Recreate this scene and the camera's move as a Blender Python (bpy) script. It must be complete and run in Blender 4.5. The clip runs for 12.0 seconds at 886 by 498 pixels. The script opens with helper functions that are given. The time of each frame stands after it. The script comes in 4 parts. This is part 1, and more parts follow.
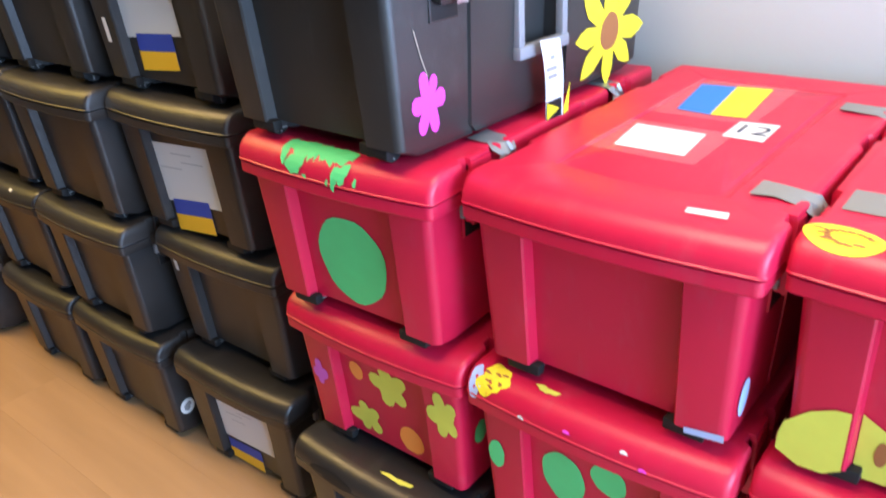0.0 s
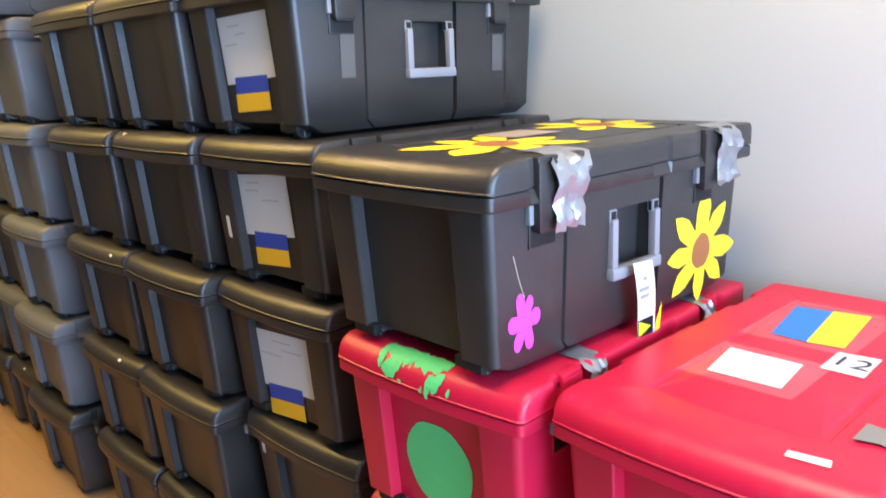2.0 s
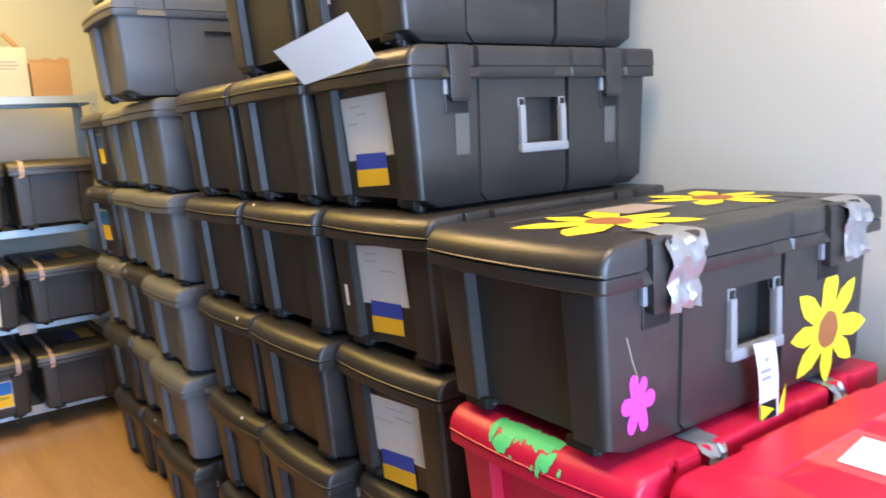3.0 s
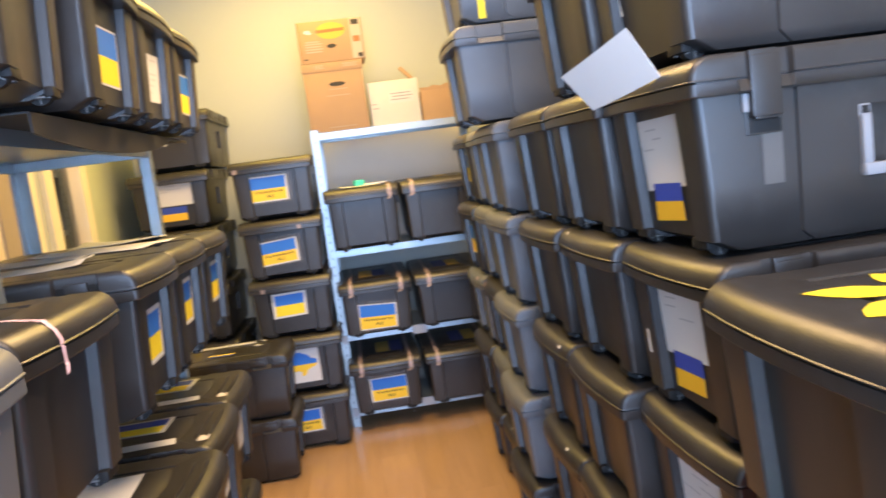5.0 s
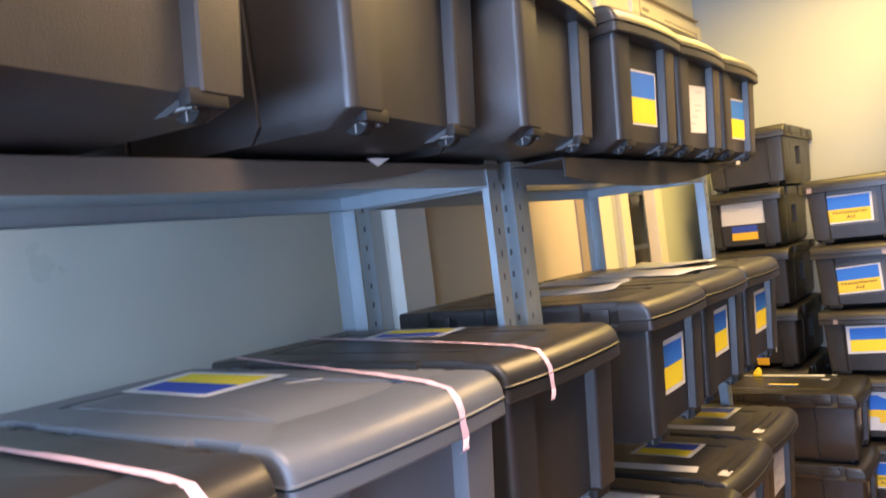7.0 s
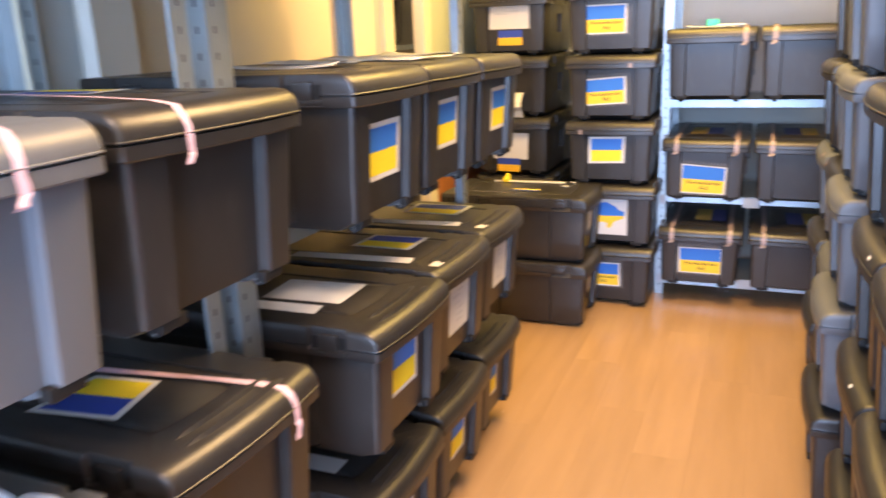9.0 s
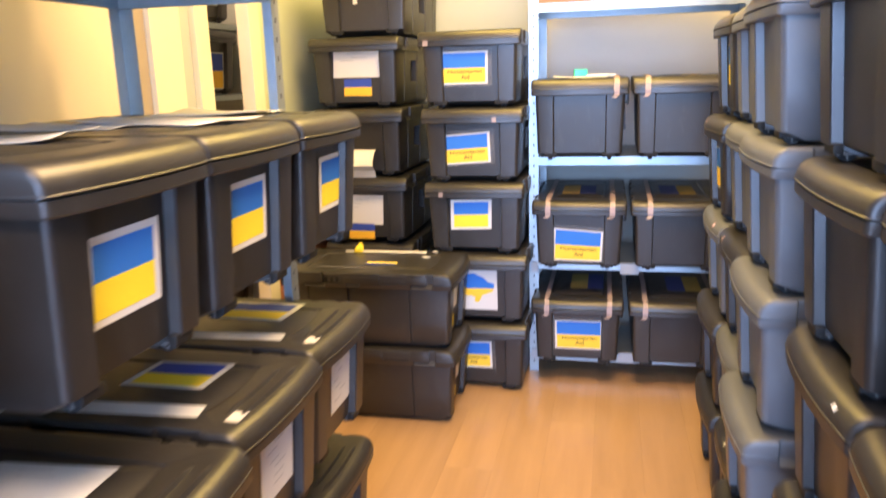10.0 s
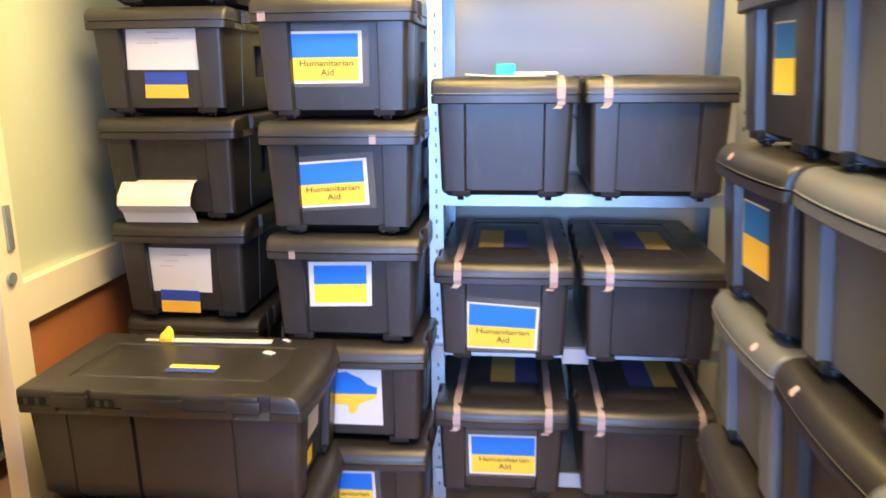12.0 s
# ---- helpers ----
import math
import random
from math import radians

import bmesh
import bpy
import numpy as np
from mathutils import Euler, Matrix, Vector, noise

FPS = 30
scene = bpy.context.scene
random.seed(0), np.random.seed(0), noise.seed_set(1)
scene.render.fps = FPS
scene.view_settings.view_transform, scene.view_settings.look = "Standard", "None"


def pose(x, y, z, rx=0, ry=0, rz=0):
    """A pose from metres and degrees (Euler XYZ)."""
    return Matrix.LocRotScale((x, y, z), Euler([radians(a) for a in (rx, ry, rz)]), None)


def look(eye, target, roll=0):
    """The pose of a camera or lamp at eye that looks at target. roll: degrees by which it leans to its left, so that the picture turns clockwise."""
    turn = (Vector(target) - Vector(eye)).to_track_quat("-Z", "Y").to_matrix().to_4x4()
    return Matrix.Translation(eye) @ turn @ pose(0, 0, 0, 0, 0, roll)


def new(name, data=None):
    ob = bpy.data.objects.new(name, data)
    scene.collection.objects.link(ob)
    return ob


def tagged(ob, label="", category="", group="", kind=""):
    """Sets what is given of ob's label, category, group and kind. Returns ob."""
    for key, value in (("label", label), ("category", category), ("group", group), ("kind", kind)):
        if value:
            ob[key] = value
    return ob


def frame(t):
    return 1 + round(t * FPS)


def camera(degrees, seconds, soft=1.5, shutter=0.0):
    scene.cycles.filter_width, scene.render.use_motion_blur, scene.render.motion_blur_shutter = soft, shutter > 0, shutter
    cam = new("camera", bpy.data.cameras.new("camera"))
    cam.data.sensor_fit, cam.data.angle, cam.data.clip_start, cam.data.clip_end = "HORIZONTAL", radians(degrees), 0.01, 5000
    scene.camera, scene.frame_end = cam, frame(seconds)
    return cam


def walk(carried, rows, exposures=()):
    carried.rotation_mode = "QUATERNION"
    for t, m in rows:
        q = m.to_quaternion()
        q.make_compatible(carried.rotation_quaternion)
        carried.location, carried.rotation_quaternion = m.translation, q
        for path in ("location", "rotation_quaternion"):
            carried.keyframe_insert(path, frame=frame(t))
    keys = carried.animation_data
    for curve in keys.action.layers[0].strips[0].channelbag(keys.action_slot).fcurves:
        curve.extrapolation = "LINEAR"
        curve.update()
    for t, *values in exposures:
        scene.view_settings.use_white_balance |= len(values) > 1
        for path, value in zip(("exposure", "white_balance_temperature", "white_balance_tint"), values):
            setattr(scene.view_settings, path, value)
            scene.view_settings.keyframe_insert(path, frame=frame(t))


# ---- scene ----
cam = camera(60.3, 12.0, soft=1.6, shutter=0.5)
PATH = [
    (0, (0.749, 0.325, 1.383), (2.123, 1.477, 0.495), -3.6),
    (0.5, (0.737, 0.333, 1.41), (2.123, 1.555, 0.645), -2.4),
    (1, (0.729, 0.334, 1.432), (2.107, 1.64, 0.805), -2.5),
    (1.5, (0.729, 0.337, 1.449), (2.093, 1.688, 0.89), -2.5),
    (2, (0.727, 0.329, 1.461), (2.088, 1.719, 0.996), -2.4),
    (2.5, (0.719, 0.322, 1.479), (2.002, 1.808, 1.098), -2.8),
    (2.7, (0.714, 0.318, 1.487), (1.95, 1.853, 1.144), -3.1),
    (4.3, (0.882, 0.318, 1.549), (1.532, 2.191, 1.283), -6.1),
    (4.5, (0.942, 0.318, 1.553), (1.433, 2.241, 1.309), -6.6),
    (5, (1.011, 0.371, 1.554), (1.212, 2.347, 1.327), -7.5),
    (5.5, (1.103, 0.423, 1.565), (0.921, 2.406, 1.372), -8.2),
    (6, (1.197, 0.447, 1.59), (0.488, 2.312, 1.464), -8.7),
    (6.5, (1.179, 0.429, 1.599), (0.141, 2.138, 1.61), -8.7),
    (6.7, (1.178, 0.424, 1.601), (0.035, 2.064, 1.643), -8.6),
    (8.3, (1.304, 0.432, 1.487), (0.201, 2.043, 1.051), -3.0),
    (8.5, (1.316, 0.48, 1.481), (0.3, 2.133, 0.997), -2.9),
    (9, (1.28, 0.669, 1.48), (0.537, 2.446, 0.941), -2.2),
    (9.5, (1.193, 0.959, 1.488), (0.693, 2.815, 0.935), -2.1),
    (10, (1.178, 1.282, 1.501), (0.751, 3.185, 1.056), -1.7),
    (10.5, (1.175, 1.599, 1.507), (0.763, 3.524, 1.156), -1.0),
    (11, (1.113, 1.892, 1.483), (0.878, 3.841, 1.099), -0.5),
    (11.5, (1.076, 2.206, 1.492), (0.964, 4.153, 1.048), -0.4),
    (12, (1.078, 2.542, 1.487), (0.882, 4.48, 1.034), -0.5),
]
walk(cam, [(t, look(eye, target, roll)) for t, eye, target, roll in PATH], exposures=[(0, -0.04, 6050, 10), (2.6, -0.12, 6200, 11), (5, -0.12, 6150, 14), (6.0, 0.0, 5850, 17), (6.6, -0.06, 5900, 18), (8.4, 0.35, 6400, 18), (10, 0.42, 5850, 18), (10.6, 0.26, 5550, 20), (12, 0.5, 5150, 20)])
# ---- world and light ----
world = bpy.data.worlds.new("world")
scene.world = world
world.use_nodes = True
bg = world.node_tree.nodes["Background"]
sky = world.node_tree.nodes.new("ShaderNodeTexSky")
sky.sky_type = "NISHITA"
sky.sun_disc = False
sky.sun_elevation, sky.sun_rotation = radians(35), radians(160)
world.node_tree.links.new(sky.outputs["Color"], bg.inputs["Color"])
bg.inputs["Strength"].default_value = 0.1


def area_lamp(name, at, target, sx, sy, watts, colour):
    data = bpy.data.lights.new(name, "AREA")
    data.shape, data.size, data.size_y, data.energy, data.color = "RECTANGLE", sx, sy, watts, colour
    ob = new(name, data)
    ob.matrix_world = look(at, target)
    return ob


WALL_R, WALL_L, WALL_B, WALL_F, CEIL = 2.36, -0.39, 5.63, -2.4, 3.1
area_lamp("window_light", (1.0, WALL_F + 0.03, 1.55), (1.0, 3, 1.4), 2.5, 2.2, 410, (0.455, 0.66, 1.0))
for lx, ly, size, watts, tone in ((1.2, 0.7, 0.9, 78, (1.0, 0.70, 0.45)), (1.3, 3.2, 1.0, 104, (1.0, 0.64, 0.27)), (0.8, 4.6, 1.1, 62, (1.0, 0.66, 0.12)), (-0.68, 4.35, 0.5, 34, (1.0, 0.7, 0.4))):
    area_lamp("ceiling_light", (lx, ly, CEIL - 0.09), (lx, ly, 0), size, size, watts, tone)

# ---- materials ----


def nodes_of(name):
    m = bpy.data.materials.new(name)
    m.use_nodes = True
    nt = m.node_tree
    return m, nt, nt.nodes["Principled BSDF"]


def material(name, colour, rough=0.5, metal=0.0, vary=0.12, scale=6.0, grain=160.0, bump=0.15, spec=0.5, rand=0.0, rough_vary=0.1, scuff=0.0, stretch=None):
    """A surface with blotches at one scale and grain at another, and a fine relief."""
    m, nt, bsdf = nodes_of(name)
    N, K = nt.nodes, nt.links
    co = N.new("ShaderNodeTexCoord")
    big, fine = N.new("ShaderNodeTexNoise"), N.new("ShaderNodeTexNoise")
    big.inputs["Scale"].default_value, big.inputs["Detail"].default_value = scale, 5
    fine.inputs["Scale"].default_value, fine.inputs["Detail"].default_value = grain, 3
    if stretch:  # grain drawn out along the boards
        info0, shift, mp0 = N.new("ShaderNodeObjectInfo"), N.new("ShaderNodeVectorMath"), N.new("ShaderNodeMapping")
        shift.operation = "MULTIPLY_ADD"
        shift.inputs[1].default_value = (7.0, 7.0, 7.0)
        mp0.inputs["Scale"].default_value = stretch
        K.new(info0.outputs["Random"], shift.inputs[0])
        K.new(co.outputs["Object"], shift.inputs[2])
        K.new(shift.outputs["Vector"], mp0.inputs["Vector"])
        K.new(mp0.outputs["Vector"], big.inputs["Vector"])
    else:
        K.new(co.outputs["Object"], big.inputs["Vector"])
    K.new(co.outputs["Object"], fine.inputs["Vector"])
    ramp = N.new("ShaderNodeMapRange")
    ramp.inputs["To Min"].default_value, ramp.inputs["To Max"].default_value = 1 - vary, 1 + vary
    K.new(big.outputs["Fac"], ramp.inputs["Value"])
    last = ramp.outputs["Result"]
    if rand:
        info = N.new("ShaderNodeObjectInfo")
        r2 = N.new("ShaderNodeMapRange")
        r2.inputs["To Min"].default_value, r2.inputs["To Max"].default_value = 1 - rand, 1 + rand
        K.new(info.outputs["Random"], r2.inputs["Value"])
        mul = N.new("ShaderNodeMath")
        mul.operation = "MULTIPLY"
        K.new(last, mul.inputs[0])
        K.new(r2.outputs["Result"], mul.inputs[1])
        last = mul.outputs[0]
    mix = N.new("ShaderNodeVectorMath")
    mix.operation = "SCALE"
    mix.inputs[0].default_value = colour
    K.new(last, mix.inputs["Scale"])
    tint = mix.outputs["Vector"]
    if scuff:  # dusty rubbed marks
        mp, ns, rg, mc = N.new("ShaderNodeMapping"), N.new("ShaderNodeTexNoise"), N.new("ShaderNodeMapRange"), N.new("ShaderNodeMix")
        mp.inputs["Scale"].default_value = (1.0, 2.6, 0.8)
        mp.inputs["Rotation"].default_value = (0.2, 0.5, 0.6)
        ns.inputs["Scale"].default_value, ns.inputs["Detail"].default_value, ns.inputs["Roughness"].default_value = 9.0, 9, 0.72
        rg.inputs["From Min"].default_value, rg.inputs["From Max"].default_value = 0.54, 0.78
        rg.inputs["To Max"].default_value = scuff
        mc.data_type = "RGBA"
        mc.inputs["B"].default_value = (0.3, 0.29, 0.28, 1)
        info2, add2 = N.new("ShaderNodeObjectInfo"), N.new("ShaderNodeVectorMath")
        K.new(co.outputs["Object"], add2.inputs[0])
        K.new(info2.outputs["Random"], add2.inputs[1])
        K.new(add2.outputs["Vector"], mp.inputs["Vector"])
        K.new(mp.outputs["Vector"], ns.inputs["Vector"])
        K.new(ns.outputs["Fac"], rg.inputs["Value"])
        K.new(rg.outputs["Result"], mc.inputs["Factor"])
        K.new(tint, mc.inputs["A"])
        tint = mc.outputs["Result"]
    K.new(tint, bsdf.inputs["Base Color"])
    rr = N.new("ShaderNodeMapRange")
    rr.inputs["To Min"].default_value, rr.inputs["To Max"].default_value = max(0.02, rough - rough_vary), min(1, rough + rough_vary)
    K.new(big.outputs["Fac"], rr.inputs["Value"])
    K.new(rr.outputs["Result"], bsdf.inputs["Roughness"])
    bsdf.inputs["Metallic"].default_value = metal
    bsdf.inputs["Specular IOR Level"].default_value = spec
    if bump:
        bp = N.new("ShaderNodeBump")
        bp.inputs["Strength"].default_value, bp.inputs["Distance"].default_value = bump, 0.002
        K.new(fine.outputs["Fac"], bp.inputs["Height"])
        K.new(bp.outputs["Normal"], bsdf.inputs["Normal"])
    return m


BLACK = material("black plastic", (0.024, 0.0225, 0.0215), 0.37, grain=420, bump=0.15, rand=0.15, vary=0.25, rough_vary=0.10, scuff=0.07, spec=0.55)
GREY = material("grey plastic", (0.108, 0.117, 0.13), 0.42, grain=420, bump=0.12, rand=0.05, scuff=0.08)
RED = material("red plastic", (0.52, 0.007, 0.043), 0.42, grain=420, bump=0.1, vary=0.08, scuff=0.1)
# dark plastic parts, also the shade painted under latches and in the grip slot
DARK = material("dark plastic and painted shade", (0.012, 0.012, 0.012), 0.6, spec=0.25)
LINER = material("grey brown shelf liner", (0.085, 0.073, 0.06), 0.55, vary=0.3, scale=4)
# the liner brown again, with the shade under the far boxes put into it
SHADELINER = material("brown shelf liner darkened as shade", (0.028, 0.025, 0.022), 0.6, vary=0.3, scale=4)
HANDLE = material("light grey plastic", (0.22, 0.225, 0.24), 0.45)
PAPER = material("white paper", (0.68, 0.675, 0.66), 0.75, vary=0.04, bump=0.05)
BLUE = material("printed blue", (0.03, 0.185, 0.66), 0.6, vary=0.06)
DEEP = material("printed deep blue", (0.03, 0.07, 0.42), 0.6, vary=0.06)
YELLOW = material("printed yellow", (0.92, 0.72, 0.02), 0.6, vary=0.05)
AMBER = material("printed amber", (0.86, 0.5, 0.02), 0.6, vary=0.05)
INK = material("grey ink", (0.25, 0.24, 0.24), 0.8)
STEEL = material("galvanised steel", (0.38, 0.44, 0.47), 0.38, metal=0.65, vary=0.12, scale=30, bump=0.1)
WALLP = material("white wall paint", (0.445, 0.46, 0.425), 0.85, vary=0.03, scale=2, grain=90, bump=0.2)
CREAM = material("cream paint", (0.8, 0.74, 0.56), 0.55, vary=0.04)
GLASSY = material("frosted panel", (0.42, 0.44, 0.38), 0.3, vary=0.12, scale=2)
CARD = material("brown cardboard", (0.34, 0.215, 0.12), 0.85, vary=0.1, scale=9)
WOODP = material("orange wood panel", (0.42, 0.16, 0.05), 0.5, vary=0.15)
FAINT = material("faint print", (0.5, 0.5, 0.5), 0.8)
PINK_T = material("pink printed tape", (0.66, 0.46, 0.52), 0.45, vary=0.3, scale=60)
DUCT = material("silver duct tape", (0.4, 0.41, 0.43), 0.33, metal=0.75, vary=0.2, scale=40, grain=90, bump=0.6)
SATIN = material("satin tape", (0.085, 0.083, 0.08), 0.3, vary=0.1)
DULLT = material("dull grey tape", (0.2, 0.195, 0.18), 0.5, vary=0.15)
GREEN = material("green paint", (0.1, 0.58, 0.19), 0.6, vary=0.1, scale=25)
LIME = material("yellow green paint", (0.62, 0.62, 0.08), 0.6, vary=0.12, scale=25)
SUN = material("sunflower yellow paint", (0.85, 0.68, 0.02), 0.6, vary=0.15, scale=25)
BROWN = material("brown paint", (0.3, 0.11, 0.03), 0.7)
ORANGE = material("orange paint", (0.85, 0.28, 0.05), 0.6)
MAGENTA = material("magenta paint", (0.8, 0.06, 0.55), 0.5)
PURPLE = material("purple paint", (0.5, 0.08, 0.45), 0.5)
LILAC = material("pale blue sticker", (0.4, 0.5, 0.75), 0.5)
FILM = material("clear plastic film", (0.75, 0.78, 0.85), 0.25, vary=0.1)
TEAL = material("teal plastic", (0.05, 0.55, 0.42), 0.4)
CLEAR = material("clear packing tape", (0.8, 0.8, 0.8), 0.15, vary=0.1, bump=0.3, grain=40)
CLEAR.node_tree.nodes["Principled BSDF"].inputs["Alpha"].default_value = 0.09
GREYP = material("blue grey paint", (0.46, 0.49, 0.48), 0.55, vary=0.05, scale=3)
OFFWHITE = material("off-white paint", (0.8, 0.79, 0.7), 0.5, vary=0.04)
TAUPE = material("taupe paint", (0.36, 0.3, 0.23), 0.6, vary=0.06)
FROST = material("frosted green glass", (0.55, 0.6, 0.46), 0.3, vary=0.05, scale=2)
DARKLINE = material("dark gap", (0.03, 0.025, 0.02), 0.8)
NAVY = material("dark ink", (0.03, 0.04, 0.08), 0.6)
SLOT = material("dark slot", (0.1, 0.105, 0.11), 0.8)
AMBERY = material("printed warm yellow", (0.9, 0.6, 0.03), 0.6, vary=0.05)
BACKP = material("pale warm panel", (0.7, 0.66, 0.6), 0.6, vary=0.05)
PRINTED = material("faded print", (0.1, 0.07, 0.03), 0.8)
TAPE_END = material("pale pink tape", (0.36, 0.28, 0.28), 0.5, vary=0.25, scale=40)
DULLPINK = material("worn pink tape", (0.3, 0.235, 0.225), 0.5, vary=0.35, scale=40)
BEIGETAPE = material("dull beige tape", (0.4, 0.33, 0.27), 0.45, vary=0.25, scale=25)
# darker flag yellow and blue for the lids on the end rack
DULL_Y = material("dull yellow print", (0.4, 0.29, 0.07), 0.6, vary=0.15, scale=30)
DULL_B = material("dull blue print", (0.04, 0.055, 0.19), 0.6, vary=0.15, scale=30)
# pale wheel parts, the hub's glint put into the colour
SPOKE = material("pale plastic with painted glint", (0.17, 0.165, 0.155), 0.5, vary=0.2, scale=40)
WHITEBOX = material("white cardboard", (0.52, 0.49, 0.45), 0.85, vary=0.08, scale=9)
PALE = material("pale grey plastic", (0.4, 0.42, 0.45), 0.5)

PRINT = material("faded amber print", (0.55, 0.33, 0.05), 0.8, vary=0.1)
BEIGE = material("beige panel", (0.74, 0.64, 0.46), 0.6, vary=0.06, scale=3)
FLOORM = material("oak laminate", (0.36, 0.225, 0.118), 0.25, vary=0.2, scale=5, grain=60, bump=0.04, rand=0.05, stretch=(3.0, 0.3, 1.0), rough_vary=0.05)

# ---- mesh helpers ----


def mesh_of(name, bm, mats, smooth=True):
    me = bpy.data.meshes.new(name)
    bmesh.ops.recalc_face_normals(bm, faces=bm.faces[:])
    bm.to_mesh(me)
    bm.free()
    for m in mats if isinstance(mats, (list, tuple)) else [mats]:
        me.materials.append(m)
    if smooth:
        me.polygons.foreach_set("use_smooth", [True] * len(me.polygons))
        me.set_sharp_from_angle(angle=radians(35))
    return me


def put(name, me, parent=None, m=None, label=""):
    ob = new(name, me)
    if parent:
        ob.parent = parent
    if m is not None:
        ob.matrix_basis = m
    if label:
        ob["label"] = label
    return ob


def part(name, bm, mat, parent, label="", m=None, smooth=True):
    return put(name, mesh_of(name, bm, mat, smooth), parent, m, label)


def add_box(bm, x0, y0, z0, x1, y1, z1, bevel=0.0, mat=0):
    vs = [bm.verts.new((x, y, z)) for z in (z0, z1) for y in (y0, y1) for x in (x0, x1)]
    fs = [bm.faces.new([vs[i] for i in q]) for q in ((0, 2, 3, 1), (4, 5, 7, 6), (0, 1, 5, 4), (2, 6, 7, 3), (0, 4, 6, 2), (1, 3, 7, 5))]
    for f in fs:
        f.material_index = mat
    if bevel:
        es = list({e for f in fs for e in f.edges})
        bmesh.ops.bevel(bm, geom=es, offset=bevel, segments=2, affect="EDGES", profile=0.6)
    return fs


def simple_box(x0, y0, z0, x1, y1, z1, bevel=0.0):
    bm = bmesh.new()
    add_box(bm, x0, y0, z0, x1, y1, z1, bevel)
    return bm


def loft(bm, rings, cap_low=True, cap_high=True, skip=()):
    """Skin over rings of equal count; skip: (ring, column) quads left open."""
    vr = [[bm.verts.new(p) for p in r] for r in rings]
    n = len(rings[0])
    for i in range(len(vr) - 1):
        for j in range(n):
            if (i, j) not in skip:
                bm.faces.new((vr[i][j], vr[i][(j + 1) % n], vr[i + 1][(j + 1) % n], vr[i + 1][j]))
    if cap_low:
        bm.faces.new(vr[0][::-1])
    if cap_high:
        bm.faces.new(vr[-1])
    return vr


# ---- the storage box ----
# Local frame: the narrow front looks to -x, the length runs to +x, z is up from the underside.
BL, BW, BH = 0.77, 0.43, 0.333


def corner(cx, cy, r, a0, a1, n=4):
    return [(cx + r * math.cos(a0 + (a1 - a0) * i / n), cy + r * math.sin(a0 + (a1 - a0) * i / n)) for i in range(n + 1)]


def body_ring(z):
    k = z / 0.29
    xf, xb, w = 0.040 - 0.020 * k, BL - 0.046 + 0.012 * k, 0.187 + 0.011 * k
    r, panel, deep = 0.015, 0.119, 0.021
    pts = []
    # +y side from front to back
    side = [(0.188, 0), (0.190, 0.005), (0.196, 0.005), (0.198, 0), (0.318, 0), (0.434, 0), (0.450, 0), (0.451, 0.013), (0.461, 0.013), (0.462, 0), (0.626, 0), (0.628, 0.004), (0.632, 0.004), (0.634, 0)]
    q = math.pi / 2
    front = [(xf, -panel), (xf + 0.003, -panel + 0.003), (xf + deep, -panel + 0.006), (xf + deep, panel - 0.006), (xf + 0.003, panel - 0.003), (xf, panel)]
    pts += corner(xf + r, -w + r, r, 3 * q, 2 * q)
    pts += [(x, y) for x, y in front]
    pts += corner(xf + r, w - r, r, 2 * q, q)
    pts += [(x, w - d) for x, d in side]
    pts += corner(xb - r, w - r, r, q, 0)
    pts += corner(xb - r, -w + r, r, 4 * q, 3 * q)
    pts += [(x, -w + d) for x, d in side[::-1]]
    return [(x, y, z) for x, y in pts]


def body_mesh(name, mat):
    bm = bmesh.new()
    zs = [0.010, 0.030, 0.12, 0.225, 0.29]
    rings = [body_ring(z) for z in zs]
    rings[0] = [(0.048 + x * 0.9, y * 0.93, z) for x, y, z in rings[0]]
    flat = body_ring(0.1)
    skip = {(2, next(j for j in range(len(flat)) if 0.43 < flat[j][0] < 0.44 and flat[j][1] < 0))}
    vr = loft(bm, rings, skip=skip)
    n = len(flat)
    for i, j in skip:  # the pocket behind the handle
        a, b, c, d = vr[i][j], vr[i][(j + 1) % n], vr[i + 1][(j + 1) % n], vr[i + 1][j]
        s = -0.03 if a.co.y > 0 else 0.03
        inner = [bm.verts.new(v.co + Vector((0, s, 0))) for v in (a, b, c, d)]
        for p, q in ((0, 1), (1, 2), (2, 3), (3, 0)):
            o = (a, b, c, d)
            bm.faces.new((o[p], o[q], inner[q], inner[p]))
        bm.faces.new(inner)
    return mesh_of(name, bm, mat)


